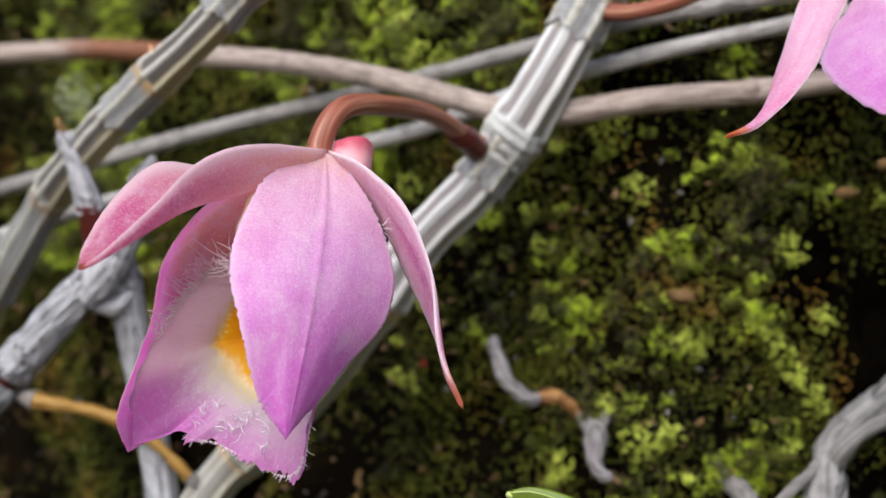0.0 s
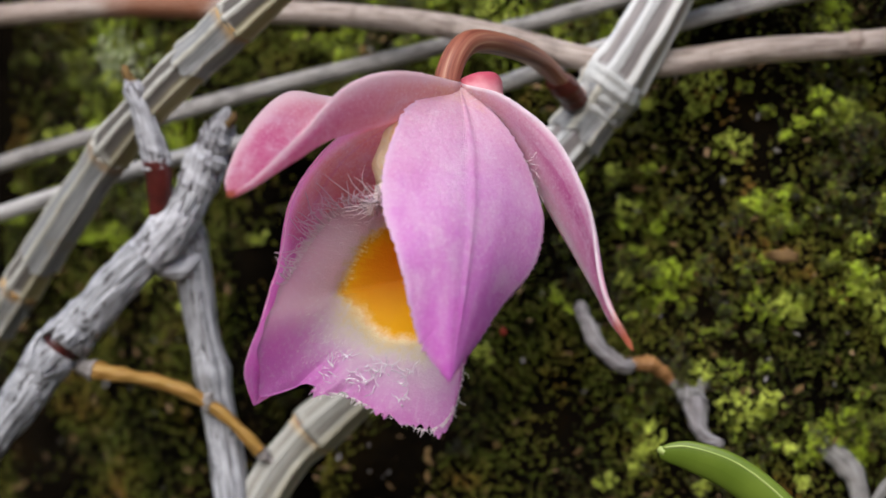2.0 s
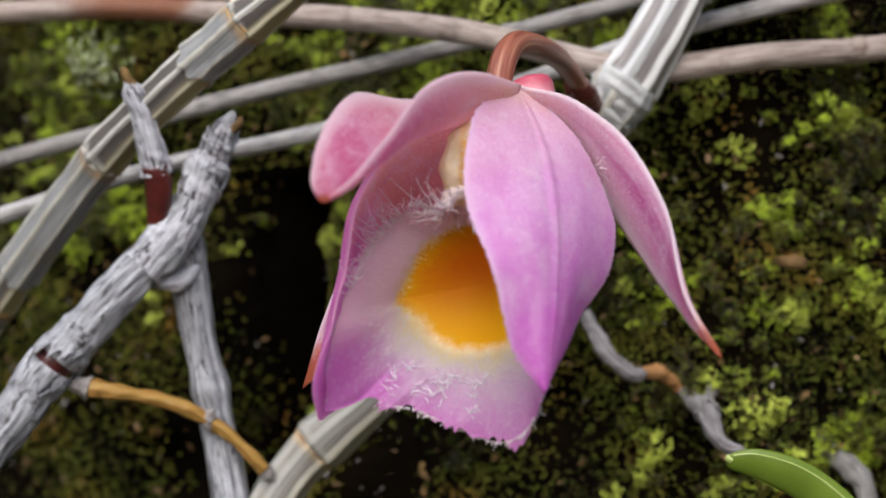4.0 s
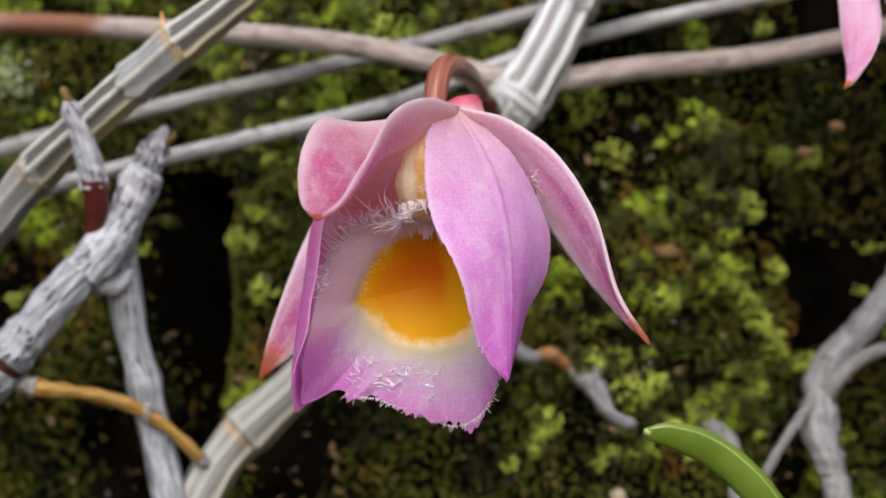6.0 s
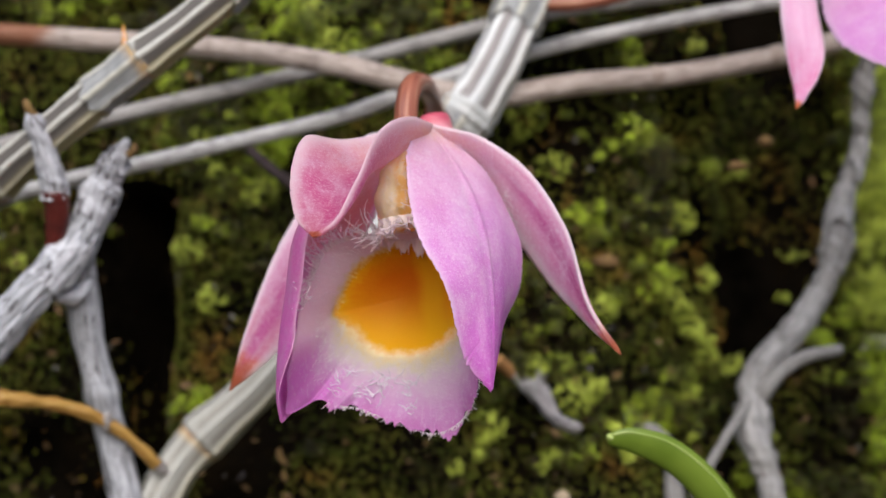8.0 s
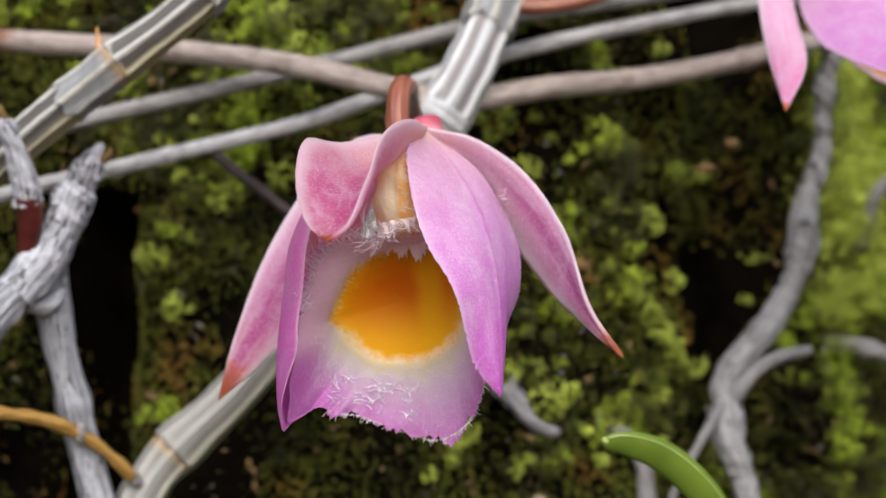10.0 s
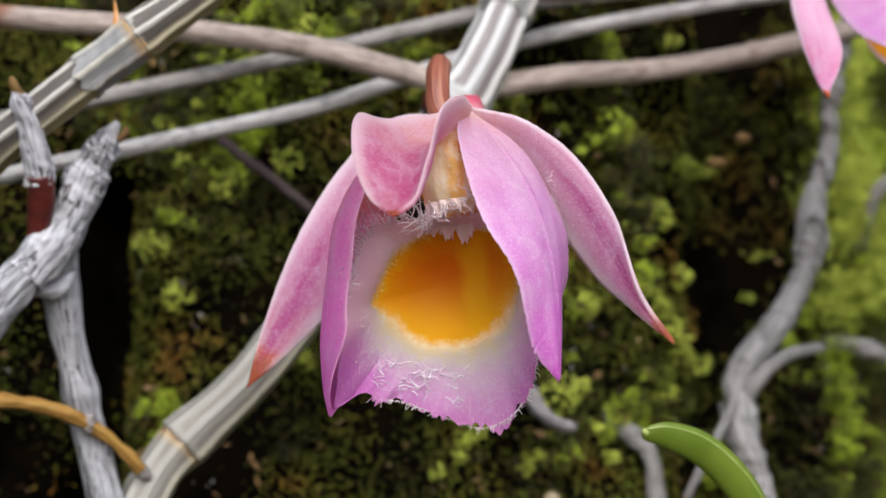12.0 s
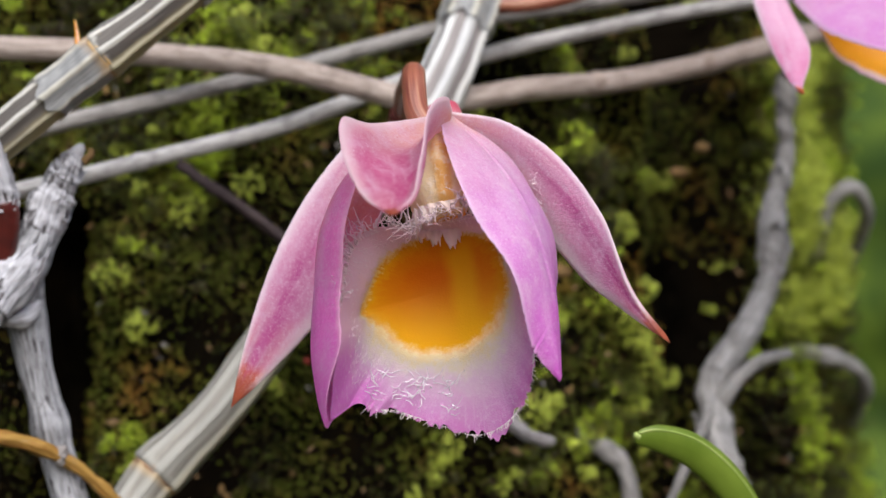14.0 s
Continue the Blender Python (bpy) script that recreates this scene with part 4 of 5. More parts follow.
def jointed_root(label, pts, rad, cuts, seed, skins=(), rough_by=0.22, tints=None):
    """A dry root in several swollen pieces, with torn skin; cuts: fractions where pieces meet; skins: (from, to) fractions."""
    ob = thing("aerial_root", label, "root", "aerial roots")
    r = rad if callable(rad) else (lambda t: rad)
    stops = [0.0, *cuts, 1.0]
    for k, (a, b) in enumerate(zip(stops, stops[1:])):
        seg = along(pts, a, min(1.0, b + 0.012), 8)
        v, f, uv = tube(seg, lambda t, a=a, b=b: r(a + (b - a) * t) * (0.86 + 0.2 * math.sin(math.pi * t) ** 0.5 - 0.4 * max(0, t - 0.94) / 0.06 - 0.3 * max(0, 0.05 - t) / 0.05), 46, 26, knobbly(rough_by, seed + k, 17), 1.0)
        link("piece", v, f, uv, (tints or {}).get(k, BRANCH), ob, "orange-brown bend" if (tints or {}).get(k) is BEND else "")
    for k, (a, b) in enumerate(skins):
        sleeve(ob, pts, a, b, r(a) * 1.06, r(b) * 1.25, seed + 50 + k, ROOT_SKIN)
    return ob


jointed_root("curled dry root with an orange bend", [(0.2, 4.3, -1.02), (0.32, 4.15, -1.22), (0.5, 4.0, -1.46), (0.73, 4.05, -1.63), (0.98, 4.25, -1.6), (1.17, 4.4, -1.76), (1.3, 4.35, -1.87), (1.44, 4.2, -1.94), (1.54, 3.85, -2.14), (1.7, 3.55, -2.31), (1.86, 3.45, -2.31)],
             lambda t: 0.074 - 0.03 * math.exp(-((t - 0.54) / 0.09) ** 2) + 0.03 * math.exp(-((t - 0.7) / 0.07) ** 2) - 0.02 * max(0, t - 0.9) / 0.1, [0.34, 0.5], 164, [(0.56, 0.62), (0.66, 0.73)], 0.24, {0: CURLED, 1: BEND, 2: CURLED})
jointed_root("pale forked aerial root on the moss", FORKED, lambda t: (0.075 + 0.05 * min(1, t / 0.45)) + 0.04 * math.sin(9 * t + 1) ** 2, [0.15, 0.285, 0.46, 0.78], 261, [(0.2, 0.27), (0.3, 0.4), (0.5, 0.62), (0.66, 0.6), (0.83, 0.74), (0.88, 0.95)], 0.3)
vine("aerial_root", "small pale broken root spur", [(1.4, 4.3, -1.95), (1.47, 4.4, -1.83), (1.52, 4.45, -1.72)], lambda t: 0.075 - 0.03 * t, BRANCH, "root", "aerial roots", 69, 0.4, rows=24)
vine("aerial_root", "pale bent dry root", [(2.4, 5.2, -2.15), (2.56, 5.0, -2.27), (2.87, 4.85, -2.48), (3.04, 4.75, -2.72), (3.08, 4.63, -3.3)], 0.1, BRANCH, "root", "aerial roots", 65, 0.25, rows=40)
vine("aerial_root", "looped pale root at the trunk's edge", [(6.3, 7.4, -0.5), (6.45, 6.7, -0.1), (6.5, 6.35, 0.5), (6.85, 6.3, 0.72), (7.15, 6.6, 0.35), (7.2, 7.4, -0.2)], 0.09, BRANCH, "root", "aerial roots", 66, 0.25, rows=50)
vine("aerial_root", "pale root at the trunk's edge", [(5.7, 6.9, -1.3), (6.1, 6.5, -1.4), (6.61, 6.5, -1.49), (7.1, 6.9, -1.8), (7.3, 7.8, -2.3)], 0.1, BRANCH, "root", "aerial roots", 67, 0.25, rows=40)
vine("dark_twig", "dark thin twig in the moss", [(-1.9, 4.6, 0.85), (-1.52, 4.35, 0.52), (-1.21, 4.2, 0.27), (-0.7, 4.15, -0.18)], 0.06, TWIG_DARK, "twig", "", 68, 0.2, rows=30)


def orange_root():
    ob = thing("orange_root", "orange root with grey flaking ends", "root")
    line = [(-4.45, 2.3, -1.93), (-4.2, 2.32, -1.98), (-3.85, 2.45, -2.02), (-3.45, 2.68, -2.12), (-3.03, 2.85, -2.36), (-2.72, 3.0, -2.68), (-2.6, 3.1, -2.8)]
    v, f, uv = tube(along(line, 0.13, 0.85, 8), lambda t: 0.075 - 0.01 * t + 0.01 * math.sin(14 * t) + 0.005 * math.sin(37 * t), 90, 36, knobbly(0.16, 71, 16), 1.0)
    link("core", v, f, uv, ROOT, ob)
    v, f, uv = tube(along(line, 0.0, 0.15, 4), lambda t: 0.06 + 0.04 * t, 20, 20, knobbly(0.25, 72), 1.0)
    link("grey_end", v, f, uv, ROOT_TIP, ob, "grey flaking skin")
    v, f, uv = tube(along(line, 0.56, 0.63, 4) + np.array((0, 0, 0.012)), lambda t: 0.076 * (0.4 + 0.6 * math.sin(math.pi * t)), 20, 24, knobbly(0.5, 73), 1.0)
    link("grey_patch", v, f, uv, ROOT_TIP, ob, "grey flaking skin")
    v, f, uv = tube(along(line, 0.84, 1.0, 4), lambda t: 0.065 - 0.03 * t, 16, 18, knobbly(0.3, 74), 1.0)
    link("grey_end", v, f, uv, ROOT_TIP, ob, "grey flaking skin")


orange_root()


# ---- the green leaf tip ----
def leaf():
    """A plump blade, oval in section, with a thin bright line along its back."""
    ob = thing("orchid_leaf", "fleshy bright green young leaf with blunt tip", "leaf")
    mid = spline([(1.77, 0.57, -2.29), (2.0, 0.62, -2.31), (2.35, 0.72, -2.44), (2.7, 0.85, -2.72), (3.0, 1.0, -3.1), (3.3, 1.1, -3.7)], 60)
    side = np.array((0.28, -0.25, 0.92))
    t = np.linspace(0, 1, 60)
    wid = 0.205 * np.minimum(1, 0.16 + 1.25 * np.sqrt(np.clip(t, 0, 1) / 1.6)) * (1 - 0.06 * t)
    tan = np.gradient(mid, axis=0)
    out = np.cross(side, tan)
    out /= np.linalg.norm(out, axis=1, keepdims=True)
    out *= np.where(out[:, 1:2] > 0, -1, 1)
    ang = np.linspace(0, 2 * np.pi, 37)
    row = lambda a, q: mid + side * (wid * np.sin(a) * q)[:, None] + out * (0.42 * wid * np.cos(a) * q)[:, None]
    v = np.stack([row(a, 1.0) for a in ang], 1).reshape(-1, 3)
    uv = np.stack([np.tile(ang / 6.2832, 60), np.repeat(t * 2.5, 37)], 1)
    faces = grid_faces(60, 37) + [tuple(range(36)), tuple(59 * 37 + q for q in range(35, -1, -1))]
    link("blade", v, faces, uv, LEAF, ob)
    v, f, uv = tube(row(0.78, 0.985)[1::4], 0.009, 40, 10, None, 1.0)
    link("midrib", v, f, uv, LEAF_RIB, ob, "fine paler line along the blade")
    v, f, uv = tube([mid[0] + np.array((-0.012, 0, 0.02)), mid[0] + np.array((0.0, 0, 0.015)), mid[2]], lambda q: 0.024 + 0.012 * q, 10, 14, None, 1.0)
    link("blunt_tip", v, f, uv, LEAF_RIB, ob, "pale blunt leaf tip")


leaf()


# ---- orchid flower ----
RIGHT = Vector((0.9252, -0.3601, 0.12)).normalized()
BACK = Vector((0.3627, 0.9319, 0.0)).normalized()
UP = RIGHT.cross(BACK).normalized()
BACK = UP.cross(RIGHT)
BASE = Vector((0.102, 0.166, 0.522))


def local(rail):
    """Flower coordinates: right, forward, up."""
    return [(x, -y, z) for x, y, z in rail]


def lip_rim():
    pts = [(0.5, 0.68, -1.6), (0.38, 0.68, -1.07), (-0.18, 0.7, -0.98), (-0.8, 0.76, -1.0), (-0.93, 1.14, -1.5), (-0.96, 1.33, -1.9), (-1.06, 1.33, -2.2), (-1.13, 1.22, -2.43), (-1.04, 0.96, -2.36), (-0.95, 0.88, -2.34), (-0.87, 0.88, -2.42),
           (-0.72, 0.74, -2.46), (-0.42, 0.62, -2.62), (-0.12, 0.5, -2.76), (0.18, 0.57, -2.68), (0.4, 0.68, -2.42), (0.5, 0.74, -2.05)]
    return np.array(local(pts))


def lip_disc():
    pts = [(0.31, 0.3, -1.5), (0.2, 0.3, -1.14), (-0.22, 0.34, -1.05), (-0.62, 0.46, -1.18), (-0.88, 0.53, -1.54), (-0.86, 0.53, -1.63), (-0.81, 0.52, -1.71), (-0.75, 0.5, -1.79), (-0.68, 0.48, -1.88), (-0.58, 0.46, -1.98),
           (-0.45, 0.44, -2.03), (-0.28, 0.42, -2.05), (-0.12, 0.4, -2.04), (0.04, 0.38, -1.98), (0.17, 0.35, -1.87), (0.26, 0.31, -1.7)]
    return np.array(local(pts))


def closed(pts, n):
    k = len(pts)
    c = spline(np.vstack([pts[-2:], pts, pts[:3]]), (k + 4) * 60 + 1)
    i = np.linspace(120, 120 + k * 60, n, endpoint=False).astype(int)
    return c[i]


def build_lip(flower):
    cols, rows = 260, 44
    rng = np.random.default_rng(5)
    rim, disc = closed(lip_rim(), cols), closed(lip_disc(), cols)
    heart = np.array(local([(-0.27, 0.25, -1.5)]))[0]
    teeth = rng.normal(0, 0.02, cols) + 0.02 * np.sin(np.arange(cols) * 0.37) + 0.014 * np.sin(np.arange(cols) * 0.83)
    teeth = teeth + 0.13 * np.array([noise.noise(Vector((j * 0.085, 2.2, 0.4))) for j in range(cols)])
    at = np.arange(cols) / cols * 16
    teeth = teeth * (1 - np.clip((at - 3.2) / 0.4, 0, 1) * np.clip((9.2 - at) / 0.4, 0, 1))
    ang = np.arange(cols) / cols * 2 * np.pi
    verts, uvs = [], []
    for i in range(rows):
        s = 0.02 + 0.98 * i / (rows - 1)
        if s < 0.6:
            q = s / 0.6
            p = heart + (disc - heart) * q
            p[:, 1] = heart[1] + (disc[:, 1] - heart[1]) * q**1.9
        else:
            q = (s - 0.6) / 0.4
            p = disc + (rim - disc) * q
            p[:, 1] = disc[:, 1] + (rim[:, 1] - disc[:, 1]) * (0.8 * q + 0.2 * q * q)
            p = p + (rim - disc) * (teeth * max(0, q - 0.85) / 0.15)[:, None]
            p[:, 1] += 0.026 * np.sin(ang * 9 + 1 + 2 * np.sin(ang * 2)) * q * q + 0.014 * np.sin(ang * 19 + 3 * np.cos(ang * 3)) * q**3
        verts.append(p)
        uvs.append(np.stack([np.full(cols, s), ang / (2 * np.pi)], 1))
    front = np.concatenate(verts)
    uvs = np.concatenate(uvs)
    back = front + np.array((0, 0.03, 0)) * (1 - 0.7 * uvs[:, :1] ** 6)
    n = len(front)
    faces = grid_faces(rows, cols, True, 0, True) + grid_faces(rows, cols, True, n)
    faces += [tuple(range(cols))[::1], tuple(range(n + cols - 1, n - 1, -1))]
    last = (rows - 1) * cols
    for j in range(cols):
        k = (j + 1) % cols
        faces.append((last + j, last + k, n + last + k, n + last + j))
    lip = link("lip", np.vstack([front, back]), faces, np.vstack([uvs, uvs]), LIP, flower, "fringed white and purple lip with orange disc")

    # hairs: along the rim, and lying on the pale zone
    hv, hf = [], []

    def hair(root, way, length, width, bend):
        way = way / (np.linalg.norm(way) + 1e-9)
        side = np.cross(way, rng.normal(size=3))
        side /= np.linalg.norm(side)
        third = np.cross(way, side)
        base = len(hv)
        steps = 9
        curl, turns = rng.uniform(0, 6.28), rng.uniform(3, 8)
        for a in range(steps):
            t = a / (steps - 1)
            c = root + way * length * t + bend * length * t * t + (side * math.sin(curl + turns * t) + third * math.cos(curl + turns * t)) * length * 0.17 * t
            w = width * (1 - 0.6 * t)
            for m in range(3):
                hv.append(c + (side * math.cos(m * 2.094) + third * math.sin(m * 2.094)) * w)
        for a in range(steps - 1):
            for m in range(3):
                i0, i1 = base + a * 3 + m, base + a * 3 + (m + 1) % 3
                hf.append((i0, i1, i1 + 3, i0 + 3))

    dense = closed(lip_rim(), 900)
    inner = closed(lip_disc(), 900)
    for j in range(900):
        a = j / 900 * 360
        upper = 29 < a < 88
        side = 88 <= a < 204
        if side or rng.random() < (0.42 if upper else 0.3):
            continue
        out = dense[j] - inner[j]
        out /= np.linalg.norm(out)
        if upper:
            way = out + rng.normal(0, 0.3, 3) + np.array((0.25, -0.25, 0.35))
            ln = rng.uniform(0.1, 0.27) * (1 - 0.6 * max(0, a - 68) / 20)
            hair(dense[j] - out * 0.06, way, ln, 0.0105, rng.normal(0, 0.35, 3))
            if rng.random() < 0.45:
                hair(dense[j] + way / np.linalg.norm(way) * ln * 0.4, way + rng.normal(0, 0.8, 3), ln * 0.45, 0.007, rng.normal(0, 0.4, 3))
        else:
            way = out + rng.normal(0, 0.45, 3)
            hair(dense[j] - out * 0.03, way, rng.uniform(0.012, 0.045), 0.006, rng.normal(0, 0.45, 3))
    for _ in range(1400):
        j = int(rng.integers(0, 900))
        q = rng.uniform(0.25, 0.98)
        if j > 480 and (q < 0.75 or rng.random() < 0.7) or j > 215 and (q > 0.6 or rng.random() < 0.5):
            continue
        p = inner[j] + (dense[j] - inner[j]) * q
        p[1] = inner[j][1] + (dense[j][1] - inner[j][1]) * (0.8 * q + 0.2 * q * q)
        way = (dense[j] - inner[j]) / np.linalg.norm(dense[j] - inner[j]) + np.array((0, -0.2, 0.0)) + rng.normal(0, 0.14, 3)
        hair(p + np.array((0, -0.004, 0)), way, rng.uniform(0.03, 0.075), 0.003, rng.normal(0, 0.12, 3))
    tagged(link("fringe", hv, hf, None, FRINGE, lip, "fine white hairs"), kind="stuff")

    # a film of moisture caught in the hairs, its glints painted as near-white threads
    hv, hf = [], []
    for _ in range(85):
        x, z = (rng.uniform(-1.0, -0.55), -2.3) if rng.random() < 0.75 else (rng.uniform(-0.42, -0.3), -2.6)
        j = int(np.argmin(np.abs(dense[:, 0] - x) + np.abs(dense[:, 2] - z - 0.0)))
        q = rng.uniform(0.35, 0.8)
        p = inner[j] + (dense[j] - inner[j]) * q
        p[1] = inner[j][1] + (dense[j][1] - inner[j][1]) * (0.8 * q + 0.2 * q * q) - 0.015
        hair(p, rng.normal(0, 1, 3) * np.array((1, 0.2, 0.6)), rng.uniform(0.05, 0.16), 0.006, rng.normal(0, 0.2, 3))
    tagged(link("moisture_glints", hv, hf, None, DEW_GLINT, lip, "wet threads, glints put into their near-white colour"), kind="stuff")


def orchid(at, label):
    fl = thing("orchid_flower", label, "flower", "orchid flowers")
    fl.matrix_world = at
    r = local
    v, f, uv = sheet(r([(-0.02, 0.1, -0.01), (0.05, 0.79, -0.3), (0.21, 1.3, -0.99), (0.48, 1.44, -1.58), (0.51, 1.29, -2.14), (0.67, 1.16, -2.45)]),
                     r([(0.0, 0.05, 0.0), (0.31, 0.35, -0.42), (0.53, 0.61, -0.83), (0.67, 0.85, -1.32), (0.71, 1.04, -1.88), (0.67, 1.17, -2.45)]),
                     r([(0.05, -0.02, -0.02), (0.45, 0.01, -0.43), (0.67, -0.04, -0.95), (0.72, 0.08, -1.48), (0.63, 0.54, -1.94), (0.67, 1.18, -2.45)]), 150, 61, 0.035, 0.007, 0.01, 1, 0.014)
    petal = link("petal", v, f, uv, PETAL, fl, "broad pink-purple petal with one vein")
    rng = np.random.default_rng(12)
    hv, hf = [], []
    for _ in range(44):
        z = rng.uniform(-1.05, -0.62)
        p = np.array((0.62 + 0.07 * rng.random(), 0.05 - 0.05 * rng.random(), z))
        w = rng.normal(0, 1, 3)
        w /= np.linalg.norm(w)
        e = np.cross(w, rng.normal(size=3))
        e *= 0.0022 / np.linalg.norm(e)
        b = len(hv)
        ln = rng.uniform(0.04, 0.1)
        hv += [p - e, p + e, p + w * ln * 0.6 + e * 0.7, p + w * ln * 0.6 - e * 0.7, p + w * ln + np.array((0, 0, 0.02))]
        hf += [(b, b + 1, b + 2, b + 3), (b + 3, b + 2, b + 4)]
    tagged(link("frosty_hairs", hv, hf, None, FRINGE, petal, "tangle of fine white hairs"), kind="stuff")
    v, f, uv = sheet(r([(-0.12, -0.02, -0.07), (-0.55, -0.14, -0.45), (-0.85, -0.2, -0.95), (-1.1, -0.1, -1.48), (-1.2, 0.32, -1.94), (-1.1, 0.84, -2.3), (-1.15, 1.27, -2.49)]),
                     r([(-0.05, 0.03, -0.07), (-0.72, 0.45, -0.4), (-1.06, 0.64, -0.85), (-1.22, 0.72, -1.42), (-1.28, 0.88, -1.88), (-1.23, 1.08, -2.25), (-1.16, 1.28, -2.5)]),
                     r([(-0.05, 0.05, -0.05), (-0.52, 0.72, -0.32), (-0.77, 1.18, -0.9), (-0.89, 1.25, -1.5), (-0.92, 1.43, -1.87), (-1.06, 1.47, -2.21), (-1.15, 1.29, -2.5)]), 150, 61, 0.03, 0.006, 0.012, 2, 0.0)
    link("petal", v, f, uv, PETAL_PEACH, fl, "broad pink-purple petal with peach base beside the lip")
    v, f, uv = sheet(r([(0.07, 0.1, 0.02), (0.14, 0.95, -0.04), (0.06, 1.48, -0.23), (0.01, 1.93, -0.64), (-0.04, 2.33, -0.99), (-0.2, 2.46, -1.13)]),
                     r([(0.01, 0.11, -0.09), (-0.18, 0.77, -0.36), (-0.19, 1.4, -0.56), (-0.13, 1.9, -0.8), (-0.13, 2.28, -1.02), (-0.2, 2.46, -1.13)]),
                     r([(-0.05, 0.08, 0.0), (-0.47, 0.85, -0.125), (-0.64, 1.37, -0.14), (-0.58, 1.89, -0.53), (-0.42, 2.25, -0.92), (-0.2, 2.46, -1.13)]), 70, 31, 0.045, 0.002, 0.004, 3)
    link("dorsal_sepal", v, f, uv, SEPAL, fl, "pink arching hood sepal with pale margins")
    v, f, uv = sheet(r([(0.02, 0.03, 0.03), (0.5, 0.11, -0.17), (0.89, 0.01, -0.54), (1.16, 0.01, -1.1), (1.29, 0.08, -1.77), (1.53, 0.07, -2.25)]),
                     r([(0.0, 0.0, 0.0), (0.46, 0.02, -0.3), (0.83, -0.05, -0.78), (1.1, -0.08, -1.36), (1.3, 0.03, -1.87), (1.53, 0.07, -2.25)]),
                     r([(-0.02, -0.05, -0.05), (0.32, -0.16, -0.45), (0.6, -0.25, -1.05), (0.92, -0.26, -1.6), (1.25, -0.03, -1.97), (1.53, 0.07, -2.25)]), 70, 27, 0.04, 0.002, 0.005, 4)
    link("lateral_sepal", v, f, uv, LATERAL, fl, "pink pointed sepal with orange tip")
    v, f, uv = sheet(r([(-0.12, -0.12, 0.0), (-0.72, -0.25, 0.08), (-1.24, -0.25, -0.28), (-1.68, -0.14, -0.85), (-2.04, -0.05, -1.56), (-2.26, 0.01, -2.15)]),
                     r([(-0.1, -0.12, -0.03), (-0.6, -0.3, -0.05), (-1.08, -0.33, -0.5), (-1.53, -0.22, -1.1), (-1.98, -0.1, -1.7), (-2.26, 0.01, -2.15)]),
                     r([(-0.1, -0.12, -0.05), (-0.42, -0.45, -0.2), (-0.85, -0.5, -0.72), (-1.3, -0.4, -1.35), (-1.85, -0.18, -1.85), (-2.26, 0.01, -2.15)]), 70, 27, 0.04, 0.002, 0.005, 5)
    link("lateral_sepal", v, f, uv, LATERAL, fl, "pink pointed sepal with orange tip")
    v, f, uv = tube(r([(-0.05, 0.2, -0.26), (-0.07, 0.48, -0.42), (-0.07, 0.63, -0.66), (-0.05, 0.68, -0.97)]), lambda t: 0.1 + 0.14 * min(1, 2.2 * t) - 0.08 * (max(0, t - 0.86) / 0.14) ** 2, 30, 36, knobbly(0.15, 91), 1.0)
    column = link("column", v, f, uv, COLUMN, fl, "cream-yellow column")
    # a ragged cream skirt round the mouth, and curly threads from it
    rows, cols = 14, 120
    q = np.linspace(math.radians(35), math.radians(285), cols)
    hem = 0.15 + 0.03 * np.sin(3 * q + 1) + 0.035 * np.sin(11 * q) + rng.normal(0, 0.022, cols)
    front = []
    for i in range(rows):
        t = i / (rows - 1)
        rad = 0.245 + 0.05 * t + 0.012 * np.sin(17 * q + 4 * t)
        front.append(np.stack([-0.06 + rad * np.cos(q), -0.66 - rad * np.sin(q) * (1 - 0.15 * t), -0.86 - hem * t - 0.05 * (q - 2.6) * t], 1))
    front = np.concatenate(front)
    n = len(front)
    inner = front + (np.array((-0.06, -0.66, 0)) - front * (1, 1, 0)) * 0.07
    faces = grid_faces(rows, cols) + grid_faces(rows, cols, base=n, flip=True)
    last = (rows - 1) * cols
    faces += [(last + j, last + j + 1, n + last + j + 1, n + last + j) for j in range(cols - 1)]
    link("frayed_skirt", np.vstack([front, inner]), faces, None, SKIRT, column, "ragged cream frill round the mouth")
    hv, hf = [], []
    for _ in range(110):
        p = front[int(rng.integers(n - 4 * cols, n))]
        if p[1] > -0.6:
            continue
        w = np.array((p[0] + 0.06, p[1] + 0.5, -0.14)) + rng.normal(0, 0.12, 3)
        w /= np.linalg.norm(w)
        e = np.cross(w, rng.normal(size=3))
        e *= 0.008 / np.linalg.norm(e)
        g = np.cross(w, e)
        ln = rng.uniform(0.06, 0.16)
        b = len(hv)
        curl = rng.normal(0, 0.5, 3)
        ph = rng.uniform(0, 6)
        for a in range(7):
            t = a / 6
            m = p + w * ln * t + curl * ln * t * t + (e * math.sin(ph + 6 * t) + g * math.cos(ph + 6 * t)) * 2.2 * t
            k = 1 - 0.6 * t
            hv += [m + e * k, m - e * 0.5 * k + g * k, m - e * 0.5 * k - g * k]
        for a in range(6):
            for m in range(3):
                i0, i1 = b + 3 * a + m, b + 3 * a + (m + 1) % 3
                hf.append((i0, i1, i1 + 3, i0 + 3))
    tagged(link("frayed_threads", hv, hf, None, FRINGE, column, "curly cream-white threads"), kind="stuff")
    v, f, uv = tube(r([(-0.1, 0.2, -0.42), (-0.15, 0.26, -0.6), (-0.2, 0.24, -0.8)]), lambda t: 0.2 + 0.05 * t, 14, 24, knobbly(0.05, 92), 1.0)
    link("throat", v, f, uv, THROAT, fl, "orange throat below the column")
